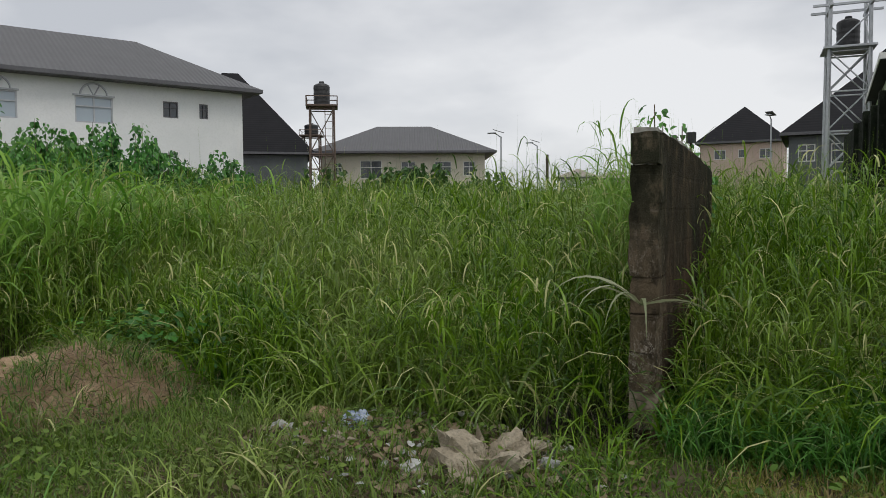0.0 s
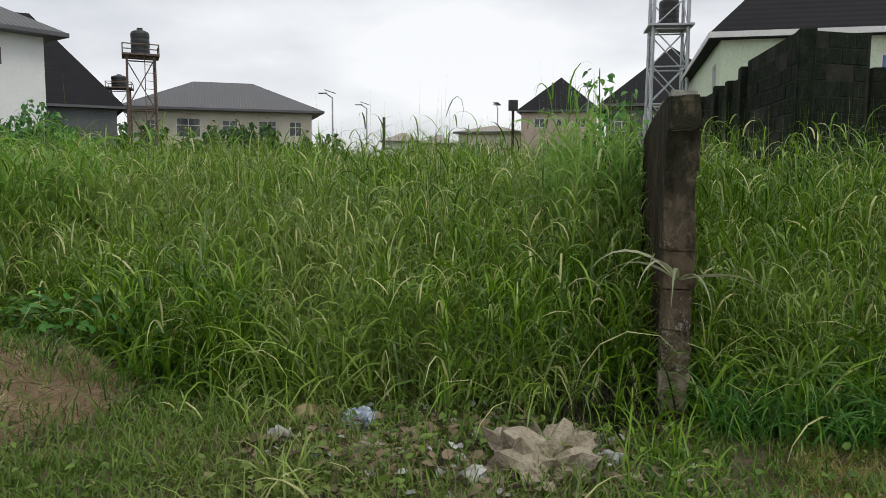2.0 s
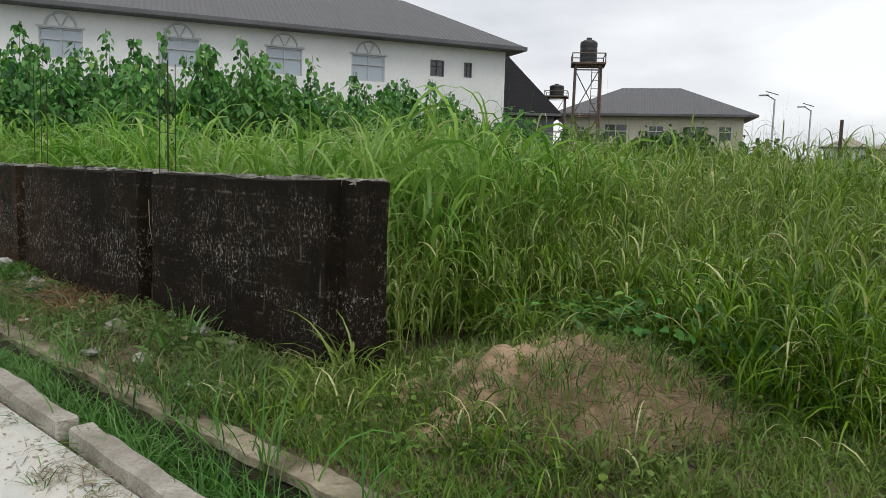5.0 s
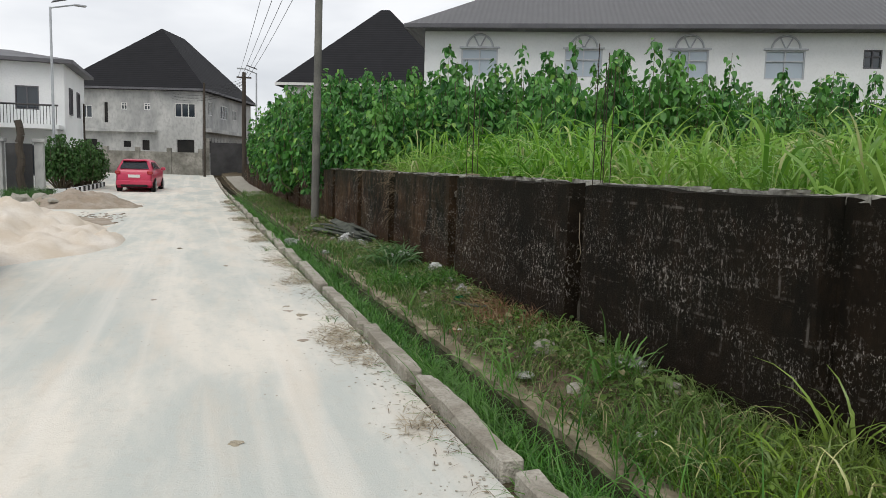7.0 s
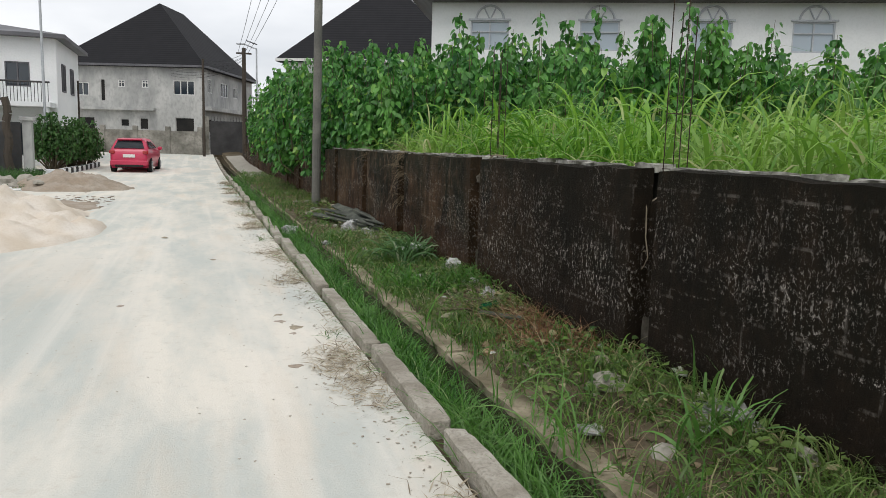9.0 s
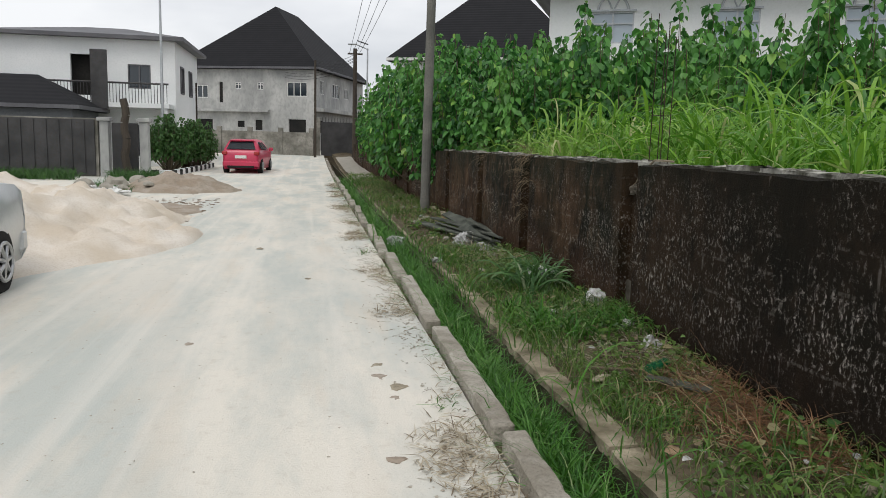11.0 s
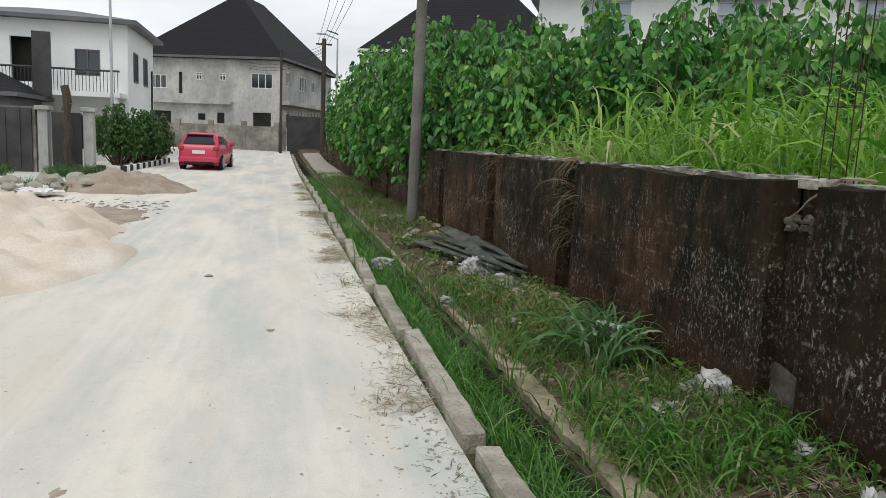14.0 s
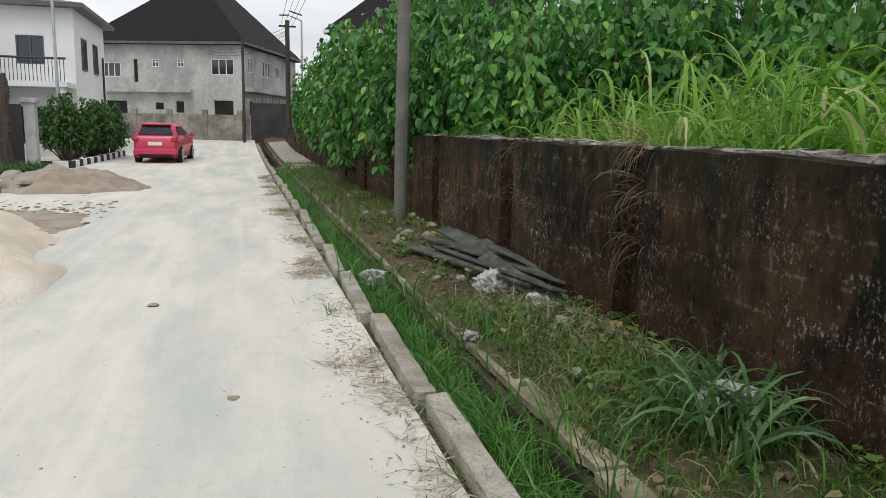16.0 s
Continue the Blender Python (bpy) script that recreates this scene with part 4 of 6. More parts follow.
def water_tower(m, label, w, h, tank_r, tank_h, leg_r, rail_h, steel, ladder=True, tank_z=0.0, bays=3, brace=0.03):
    ob = thing("water_tower", m, label, "water tower")
    a = w / 2
    corners = [(-a, -a), (a, -a), (a, a), (-a, a)]
    top = h + (tank_h + 1.6 if tank_z else 0)
    for x, y in corners:
        part("leg", rod((x * 1.1, y * 1.1, -0.2), (x, y, top), leg_r, sides=8), steel, ob)
    for k in range(bays):
        z0, z1 = h * k / bays, h * (k + 1) / bays
        for (x0, y0), (x1, y1) in zip(corners, corners[1:] + corners[:1]):
            bm = rod((x0, y0, z1 - 0.1), (x1, y1, z1 - 0.1), brace, sides=6)
            rod((x0, y0, z0), (x1, y1, z1 - 0.1), brace * 0.8, sides=6, bm=bm)
            if tank_z:
                rod((x1, y1, z0), (x0, y0, z1 - 0.1), brace * 0.8, sides=6, bm=bm)
            part("brace", bm, steel, ob)
    part("platform", block(-a * 1.35, -a * 1.35, h, a * 1.35, a * 1.35, h + 0.08), steel, ob)
    if tank_z:
        for z in (h + tank_h + 0.3, top - 0.15):
            bm = block(-a * 1.9, -a - 0.06, z, a * 1.9, -a + 0.04, z + 0.1)
            block(-a * 1.9, a - 0.04, z, a * 1.9, a + 0.06, z + 0.1, bm=bm)
            block(-a - 0.05, -a * 1.9, z + 0.1, -a + 0.05, a * 1.9, z + 0.19, bm=bm)
            block(a - 0.05, -a * 1.9, z + 0.1, a + 0.05, a * 1.9, z + 0.19, bm=bm)
            part("top_frame", bm, steel, ob)
        for (x0, y0), (x1, y1) in zip(corners, corners[1:] + corners[:1]):
            part("brace", rod((x0, y0, h), (x1, y1, h + tank_h), brace * 0.8, sides=6), steel, ob)
    tk = bmesh.new()
    prof = [(0.0, tank_r * 0.94), (0.04, tank_r), (0.78, tank_r), (0.84, tank_r * 0.93), (0.9, tank_r * 0.62), (0.93, tank_r * 0.32), (1.0, tank_r * 0.3)]
    for k in range(8):
        prof.insert(2 + k, (0.08 + 0.085 * k, tank_r * (1.0 if k % 2 else 0.975)))
    rings = []
    for z, r in sorted(prof):
        rings.append([tk.verts.new((r * math.cos(2 * math.pi * i / 24), r * math.sin(2 * math.pi * i / 24), h + 0.08 + z * tank_h)) for i in range(24)])
    for r, s in zip(rings, rings[1:]):
        for i in range(24):
            tk.faces.new((r[i], r[(i + 1) % 24], s[(i + 1) % 24], s[i]))
    tk.faces.new(rings[0][::-1])
    tk.faces.new(rings[-1])
    part("tank", tk, TANK, ob, "black ribbed plastic water tank")
    if rail_h:
        b = a * 1.3
        for x, y in ((-b, -b), (b, -b), (b, b), (-b, b)):
            part("rail_post", rod((x, y, h), (x, y, h + rail_h), 0.025, sides=6), steel, ob)
        bm = bmesh.new()
        for p, q in (((-b, -b), (b, -b)), ((b, -b), (b, b)), ((b, b), (-b, b)), ((-b, b), (-b, -b))):
            rod((*p, h + rail_h), (*q, h + rail_h), 0.025, sides=6, bm=bm)
        part("rail", bm, steel, ob)
    if ladder:
        bm = rod((-a - 0.1, -0.5, 0), (-a - 0.1, -0.5, h), 0.02, sides=5)
        rod((-a - 0.1, -0.15, 0), (-a - 0.1, -0.15, h), 0.02, sides=5, bm=bm)
        for k in range(int(h / 0.35)):
            rod((-a - 0.1, -0.5, 0.3 + k * 0.35), (-a - 0.1, -0.15, 0.3 + k * 0.35), 0.014, sides=5, bm=bm)
        part("ladder", bm, steel, ob)
    return ob


water_tower(pose(30.5, 12.55, 0, 0, 0, 35), "rusty steel tower carrying a black water tank inside a railing", 1.15, 6.65, 0.4, 1.2, 0.05, 0.48, TOWERSTEEL)
water_tower(pose(48.2, 26.3, 0, 0, 0, 30), "distant steel tower with a small black tank", 1.3, 7.4, 0.55, 0.95, 0.06, 0.45, TOWERSTEEL, False)
water_tower(pose(33.6, -10.4, 0, 0, 0, 4), "tall galvanised lattice tower with a black tank inside", 1.36, 7.7, 0.42, 1.25, 0.075, 0, STEEL, False, 1.0, 5, 0.035)


def street_lamp(m, label, h, arm=0.45, mat_=STEEL, panel=True):
    ob = thing("street_lamp", m, label, "street lamp", "street lamps")
    part("pole", rod((0, 0, -0.2), (0, 0, h), 0.07, 0.05, 10), mat_, ob)
    part("arm", rod((0, 0, h - 0.05), (arm, 0, h + 0.25), 0.035, sides=8), mat_, ob)
    head = block(arm - 0.1, -0.13, h + 0.2, arm + 0.45, 0.13, h + 0.28, 0.02)
    part("lamp_head", head, mat_, ob)
    if panel:
        bm = block(-0.35, -0.25, 0.04, 0.35, 0.25, 0.07)
        bm.transform(Matrix.Translation((arm * 0.4, 0, h + 0.3)) @ Matrix.Rotation(radians(-18), 4, "Y"))
        part("solar_panel", bm, FASCIA, ob)
    return ob


street_lamp(pose(46.2, 9.4, 0.4, 0, 0, 100), "solar street lamp on a steel pole across the field", 6.0)
street_lamp(pose(55.4, 10.1, 0.5, 0, 0, 100), "solar street lamp on a steel pole across the field", 6.0)
street_lamp(pose(54.9, -6.6, 0.5, 0, 0, 160), "solar street lamp beside the pinkish house", 7.0, 0.3)
street_lamp(pose(69.4, 2.0, 0.6, 0, 0, 160), "far solar street lamp", 7.0, 0.3)
street_lamp(pose(-6.25, 33.8, 0.05, 0, 0, 20), "pale grey street lamp with a flat arm beside the clipped trees", 8.45, 1.1, STEEL)
street_lamp(pose(4.0, 46, 0.3, 0, 0, 170), "slim street lamp beside the timber pole", 7.2, 0.8)

solid("post", rod((0, 0, 0), (0, 0, 4.2), 0.09, 0.08, 8), WOODPOLE, "short dark post in the field", "post", pose(38.5, 3.6, 0.3))
tank2 = thing("water_tank", pose(65.6, 0.1, 6.6), "black water tank on a stand beside the pinkish house", "water tank")
part("tank", rod((0, 0, 0.4), (0, 0, 1.3), 0.42, 0.42, 16), TANK, tank2)
part("stand", rod((0, 0, -6.4), (0, 0, 0.4), 0.12, 0.12, 8), RUST, tank2)

pole = thing("utility_pole", pose(2.75, 12.5, 0, 0, 0.6, 0), "grey concrete utility pole beside the boundary wall", "utility pole")
part("pole", rod((0, 0, -0.3), (0, 0, 9.4), 0.1, 0.076, 14), POLE, pole)
part("crossarm", block(-0.6, -0.06, 8.95, 1.2, 0.06, 9.07), RUST, pole)
for x in (-0.5, 0.1, 0.6, 1.1):
    part("insulator", rod((x, 0, 9.07), (x, 0, 9.2), 0.04, 0.03, 8), FASCIA, pole)
pole2 = thing("utility_pole", pose(3.38, 48.8, 0.2), "dark timber utility pole at the end of the street", "utility pole")
part("pole", rod((0, 0, -0.2), (0, 0, 7.6), 0.17, 0.13, 10), WOODPOLE, pole2)
part("crossarm", block(-0.5, -0.05, 7.2, 0.5, 0.05, 7.3), WOODPOLE, pole2)
pole3 = thing("utility_pole", pose(0.76, 50.5, 0.4), "slim grey service pole beside the fence", "utility pole")
part("pole", rod((0, 0, -0.2), (0, 0, 6.7), 0.1, 0.08, 10), WOODPOLE, pole3)
solid("post", rod((0, 0, 0), (0, 0, 4.6), 0.06, 0.05, 8), WOODPOLE, "thin dark post before the fence", "post", pose(-6.2, 44, 0.2))


def wire(p, q, sag, label):
    p, q = Vector(p), Vector(q)
    bm = bmesh.new()
    pts = [p.lerp(q, k / 14) - Vector((0, 0, sag * 4 * (k / 14) * (1 - k / 14))) for k in range(15)]
    for a, b in zip(pts, pts[1:]):
        rod(a, b, 0.012, sides=5, bm=bm)
    solid("power_cable", bm, CABLE, label, "cable", group="overhead cables")


for k, x in enumerate((-0.5, 0.1, 0.6, 1.1)):
    wire((2.9 + x, 12.5, 9.2), (3.0 + 0.22 * k, 48.8, 7.5), 0.35, "black overhead cable strung between two utility poles")
for k in range(3):
    wire((3.3, 48.8, 7.4 - 0.2 * k), (0.76, 50.5, 7.0 - 0.15 * k), 0.25, "black service cable sagging to a slim pole")
    wire((3.4, 48.8, 7.2 - 0.2 * k), (-1.5, 57.2, 6.8 - 0.2 * k), 0.5, "black service cable running to the grey house")

# ---------------------------------------------------------------- cars


def car(m, label, paint, length, width, height, profile, glass_rows, wheel_r, rear_at):
    """profile: side outline (y, z) from the tail over the roof to the nose; glass_rows: side windows as outlines."""
    ob = thing("car", m, label, "car")
    bm = bmesh.new()
    rows = []
    for y, z in profile:
        tuck = 1 - 0.30 * smooth_step(0.62, 1.0, z / height)
        half = width / 2 * float(tuck)
        end = min(1.0, 0.9 + 0.6 * min(y, length - y) / length)
        low, mid = 0.2, min(z, 0.72 * height * 0.8)
        rows.append([bm.verts.new(c) for c in ((-width / 2 * 0.93 * end, y, low), (-width / 2 * end, y, mid * 0.75), (-width / 2 * 0.98 * end, y, mid), (-half * end, y, z - 0.02), (-half * 0.8 * end, y, z),
                                               (half * 0.8 * end, y, z), (half * end, y, z - 0.02), (width / 2 * 0.98 * end, y, mid), (width / 2 * end, y, mid * 0.75), (width / 2 * 0.93 * end, y, low))])
    for r, s in zip(rows, rows[1:]):
        for k in range(9):
            bm.faces.new((r[k], r[k + 1], s[k + 1], s[k]))
        bm.faces.new((r[9], r[0], s[0], s[9]))
    bm.faces.new(rows[0][::-1])
    bm.faces.new(rows[-1])
    bmesh.ops.recalc_face_normals(bm, faces=bm.faces[:])
    for f in bm.faces:
        f.smooth = True
    body = part("body", bm, paint, ob)
    for sgn in (-1, 1):
        for outline in glass_rows:
            g = bmesh.new()
            vs = []
            for y, z in outline:
                tuck = 1 - 0.30 * float(smooth_step(0.62, 1.0, z / height))
                vs.append(g.verts.new((sgn * (width / 2 * tuck * 0.985 + 0.012), y, z)))
            f = g.faces.new(vs)
            bmesh.ops.solidify(g, geom=[f], thickness=0.01)
            part("side_window", g, PANE, ob)
        for y in (rear_at, length - 0.85):
            x = sgn * (width / 2 - 0.1)
            # black disc paints the shaded gap between wheel and body
            arch_b = rod((x - 0.09, y, wheel_r), (x + 0.09, y, wheel_r), wheel_r + 0.035, sides=32)
            part("arch_gap_disc", arch_b, RUBBER, ob)
            wh_ = part("wheel", rod((x - 0.1, y, wheel_r), (x + 0.1, y, wheel_r), wheel_r, sides=36), RUBBER, ob)
            for f in wh_.data.polygons:
                f.use_smooth = len(f.vertices) == 4
            face = x + sgn * 0.125
            ring = bmesh.new()
            for k in range(20):
                t0, t1 = k * math.pi / 10, (k + 1) * math.pi / 10
                rod((face, y + 0.62 * wheel_r * math.cos(t0), wheel_r * (1 + 0.62 * math.sin(t0))), (face, y + 0.62 * wheel_r * math.cos(t1), wheel_r * (1 + 0.62 * math.sin(t1))), 0.02, sides=6, bm=ring)
            for k in range(7):
                t0 = k * 2 * math.pi / 7 + 0.3
                rod((face, y, wheel_r), (face - sgn * 0.01, y + 0.6 * wheel_r * math.cos(t0), wheel_r * (1 + 0.6 * math.sin(t0))), 0.026, 0.018, 6, ring)
            rod((face - 0.012, y, wheel_r), (face + 0.012, y, wheel_r), 0.05, sides=12, bm=ring)
            part("rim", ring, RIM, wh_)
    return ob


hatch = [(0.02, 0.45), (0.0, 0.62), (0.04, 0.95), (0.12, 1.05), (0.42, 1.47), (0.6, 1.53), (1.4, 1.57), (2.2, 1.53), (2.9, 1.12), (3.6, 1.0), (4.15, 0.8), (4.25, 0.5)]
red = car(pose(-2.72, 32.9, 0.04, 0, 0, -5), "red hatchback parked on the sandy street, tail towards the walker", RED, 4.25, 1.76, 1.57, hatch,
          [[(0.55, 1.12), (0.75, 1.42), (1.5, 1.46), (1.5, 1.1)], [(1.56, 1.1), (1.56, 1.46), (2.15, 1.42), (2.7, 1.1)]], 0.32, 0.72)
g = bmesh.new()
vs = [g.verts.new(c) for c in ((-0.66, 0.105, 1.1), (0.66, 0.105, 1.1), (0.52, 0.385, 1.44), (-0.52, 0.385, 1.44))]
bmesh.ops.solidify(g, geom=[g.faces.new(vs)], thickness=0.015)
part("rear_window", g, PANE, red)
part("spoiler", block(-0.55, 0.3, 1.475, 0.55, 0.55, 1.52, 0.015), RED, red)
for s in (-1, 1):
    part("tail_light", block(s * 0.72 - 0.13, -0.02, 0.84, s * 0.72 + 0.11, 0.12, 1.0, 0.03), TAIL, red)
    part("mirror", block(s * 0.98 - 0.1, 2.75, 1.02, s * 0.98 + 0.1, 2.9, 1.18, 0.03), RED, red)
part("bumper", block(-0.82, -0.05, 0.3, 0.82, 0.16, 0.55, 0.05), RED, red)
part("bumper_trim", block(-0.6, -0.06, 0.24, 0.6, 0.1, 0.36, 0.02), RUBBER, red)
part("number_plate", block(-0.26, -0.035, 0.68, 0.26, 0.02, 0.82, 0.005), PLATE, red)

sedan = [(0.02, 0.4), (0.0, 0.7), (0.06, 0.98), (0.2, 1.06), (0.75, 1.1), (1.3, 1.4), (1.7, 1.46), (2.5, 1.44), (3.25, 1.05), (4.1, 0.95), (4.5, 0.72), (4.55, 0.45)]
silver = car(pose(-3.5, 6.3, 0.0, 0, 0, 181), "silver saloon car parked beside the sand heap", SILVER, 4.55, 1.75, 1.46, sedan,
             [[(1.15, 1.08), (1.42, 1.34), (1.75, 1.38), (1.75, 1.06)], [(1.8, 1.06), (1.8, 1.38), (2.4, 1.37), (2.95, 1.05)]], 0.31, 0.95)
for s in (-1, 1):
    part("tail_light", block(s * 0.62 - 0.15, -0.03, 0.74, s * 0.62 + 0.12, 0.05, 0.88, 0.02), TAIL, silver)
    part("door_handle", block(s * 0.875 - 0.015, 1.5, 0.86, s * 0.875 + 0.015, 1.68, 0.89, 0.008), RIM, silver)
part("bumper", block(-0.8, -0.05, 0.28, 0.8, 0.16, 0.55, 0.05), SILVER, silver)

# ---------------------------------------------------------------- heaps


def heap(name, m, rx, ry, h, material, label, seed, bumps=0.35, n=46):
    bm = bmesh.new()
    grid = {}
    for i in range(n + 1):
        for j in range(n + 1):
            u, v = 2 * i / n - 1, 2 * j / n - 1
            r = math.hypot(u, v) * (1 + 0.28 * noise.noise(Vector((2.2 * u, 2.2 * v, seed))) * min(1, math.hypot(u, v)) + 0.05 * noise.noise(Vector((5 * u, 5 * v, seed))))
            r = max(r, max(abs(u), abs(v)) ** 8)
            k = max(0.0, 1 - r) ** 0.9
            p = Vector((u * 3 + seed, v * 3, seed * 0.7))
            z = h * (k * (1 + bumps * noise.noise(p)) + 0.22 * bumps * noise.noise(p * 4) * min(1, 4 * k) + 0.12 * bumps * noise.noise(p * 11) * min(1, 4 * k)) - 0.03 * (r > 0.96)
            grid[i, j] = bm.verts.new((u * rx, v * ry, z - (0.05 if r >= 1 else 0)))
    for i in range(n):
        for j in range(n):
            u, v = 2 * (i + 0.5) / n - 1, 2 * (j + 0.5) / n - 1
            corner = [grid[i, j], grid[i + 1, j], grid[i + 1, j + 1], grid[i, j + 1]]
            if max(c.co.z for c in corner) > -0.02:
                f = bm.faces.new(corner)
                f.smooth = True
    bmesh.ops.delete(bm, geom=[v for v in bm.verts if not v.link_faces], context="VERTS")
    return solid(name, bm, material, label, "heap", m)


heap("sand_mound", pose(-5.1, 10.4, 0), 3.8, 5.2, 0.84, SAND, "large heap of pale building sand beside the road", 2, 0.95, 80)
heap("sand_mound", pose(-7.4, 14.6, 0), 3.4, 3.4, 0.85, SAND, "low spread heap of pale sand", 8, 0.8)
heap("dirt_mound", pose(-3.5, 21.3, 0), 1.9, 1.7, 0.55, RUBBLE, "low heap of brown dirt and rubble at the roadside", 4, 0.6)
heap("gravel_mound", pose(-3.5, 14.4, 0), 1.7, 2.2, 0.1, RUBBLE, "thin spread of grey gravel on the sand", 6, 0.7)
heap("clay_mound", pose(3.87, -4.16, 0.1, 0, 0, -30), 1.26, 1.1, 0.42, CLAY, "bare mound of reddish clay at the edge of the tall grass", 11, 0.6)
heap("clay_mound", pose(4.1, -6.38, 0.1), 0.46, 0.34, 0.12, CLAY, "small bare patch of clay with paper scraps", 14, 0.7)
for k, (x, y, s) in enumerate(((-4.4, 21.0, 0.24), (-4.8, 21.6, 0.3), (-4.1, 21.9, 0.2), (-3.2, 21.2, 0.16), (-5.2, 20.6, 0.34), (-4.2, 20.2, 0.16), (-5.7, 19.4, 0.3), (-5.0, 18.7, 0.2), (-5.4, 18.3, 0.16), (-4.6, 18.9, 0.14))):
    bm = crumple(s, 0.7, k, 2, 0.5)
    solid("rubble_stone", bm, CONC, "broken lump of concrete on the dirt heap", "stone", pose(x, y, 0.2, 0, 0, k * 40), "rubble stones")

# ---------------------------------------------------------------- planting


def region(n, seed, x0, x1, y0, y1, keep):
    rng_ = np.random.default_rng(seed)
    p = np.stack([rng_.uniform(x0, x1, n), rng_.uniform(y0, y1, n)], -1)
    return p[keep(p[:, 0], p[:, 1])]


def tillers(name, at, height, leaves, leaf_len, leaf_w, material, label, seed, segs=5, stem_w=0.009, lean=0.12, spread=1.0, ramp=True):
    """Grass culms with arching leaves from knee height to the top."""
    rng_ = np.random.default_rng(seed)
    n = len(at)
    patch = np.array([noise.noise(Vector((a[0] * 0.5, a[1] * 0.5, seed))) for a in at])
    h = height * (1 + 0.22 * patch) * rng_.uniform(0.72, 1.12, n)
    h = h * (0.44 + 0.56 * smooth_step(-0.1, 3.2, at[:, 0] - front_edge(at[:, 1]))) if ramp else h
    az0 = rng_.uniform(0, 2 * math.pi, n)
    ln = rng_.normal(0, lean, n)
    base = np.stack([at[:, 0], at[:, 1], ground_z(at[:, 0], at[:, 1]) - 0.02], -1)
    f = np.tile((np.arange(leaves) + 0.4) / leaves, (n, 1)) ** 0.62 * rng_.uniform(0.78, 1.04, (n, leaves))
    hs = h[:, None] * f * 0.86
    bx = base[:, None, 0] + np.cos(az0)[:, None] * ln[:, None] * hs
    by = base[:, None, 1] + np.sin(az0)[:, None] * ln[:, None] * hs
    lb = np.stack([bx, by, base[:, None, 2] + hs], -1).reshape(-1, 3)
    m = n * leaves
    az = rng_.uniform(0, 2 * math.pi, m)
    length = leaf_len * rng_.uniform(0.6, 1.25, m)
    rise = np.clip(rng_.normal(1.16, 0.22, m), 0.5, 1.5)
    droop = np.clip(rng_.normal(3.1, 0.7, m), 0.4, 4.4) * spread
    width = leaf_w * rng_.uniform(0.6, 1.25, m)
    me = blade_mesh(name, lb, az, rise, length, width, droop, segs, material, 0.45, seed)
    ob = tagged(new(name, me), label, "grass", kind="stuff")
    st = blade_mesh("stalks", base, az0, np.full(n, math.pi / 2) - ln, h * 0.95, np.full(n, stem_w), rng_.normal(0.1, 0.15, n), 3, material, 1.5, seed + 1)
    tagged(new(name, st), label, "grass", kind="stuff")
    return ob


def front_edge(y):
    """Where the tall grass begins, going out from the street."""
    e = np.interp(y, [-20, -12, -9.3, -8.6, -7.6, -6.4, -5.4, -4.6, -3.9, -3.2, -2.7, -2.4], [4.9, 4.9, 4.85, 4.8, 4.4, 4.5, 4.3, 4.45, 4.95, 4.8, 4.0, 3.42])
    return np.where(y > -2.85, 3.42, e)


def not_in_walls(x, y):
    return ~((x > 4.5) & (x < 7.35) & (np.abs(y + 8.45) < 0.12)) & ~((x > 11.3) & (y < -10.05))


def field(near, far):
    def keep(x, y):
        d = np.hypot(x, y + 7.5)
        return (x > front_edge(y)) & (d >= near) & (d < far) & not_in_walls(x, y)
    return keep


tillers("tall_grass", region(9500, 1, 3.4, 10.5, -15, -2.0, field(0, 9.0)), 2.0, 9, 0.40, 0.0145, GRASS, "dense tall green grass with arching blades and dry tips", 1, 6)
tillers("tall_grass", region(13000, 2, 5, 18, -19, 6.5, lambda x, y: field(9.0, 15.5)(x, y) & (y < 1.5 + 0.6 * (x - 6))), 2.1, 7, 0.46, 0.0195, GRASS, "dense tall green grass with arching blades and dry tips", 2, 5)
tillers("tall_grass", region(15000, 3, 8, 36, -26, 18, lambda x, y: field(15.5, 34)(x, y) & (y < 0.5 + 0.62 * x)), 2.05, 5, 0.65, 0.036, GRASS, "dense tall green grass with arching blades and dry tips", 3, 4, 0.02)
tillers("tall_grass", region(6000, 4, 30, 64, -26, 34, lambda x, y: field(34, 66)(x, y) & (y < 0.4 * x + 6)), 1.8, 4, 0.95, 0.09, GRASS, "far tall green grass", 4, 3, 0.05)
tillers("tall_grass", region(260, 6, 5, 14, -14, 0, field(0, 13)), 2.45, 3, 0.6, 0.013, GRASS, "scattered taller seed stalks above the grass", 6, 6, 0.009, 0.1, 1.1)
tillers("broad_grass", region(3400, 5, 3.75, 8.6, -2.6, 12, lambda x, y: (y < 5 + 1.25 * (8.6 - x)) & (np.abs(x - 3.3) > 0.12)), 1.86, 7, 0.82, 0.034, CANE, "tall broad-bladed light green grass behind the boundary wall", 5, 6, 0.014, 0.12, 0.95, False)

# grass at knee height along the edges, weeds on the verge, grass in the drain


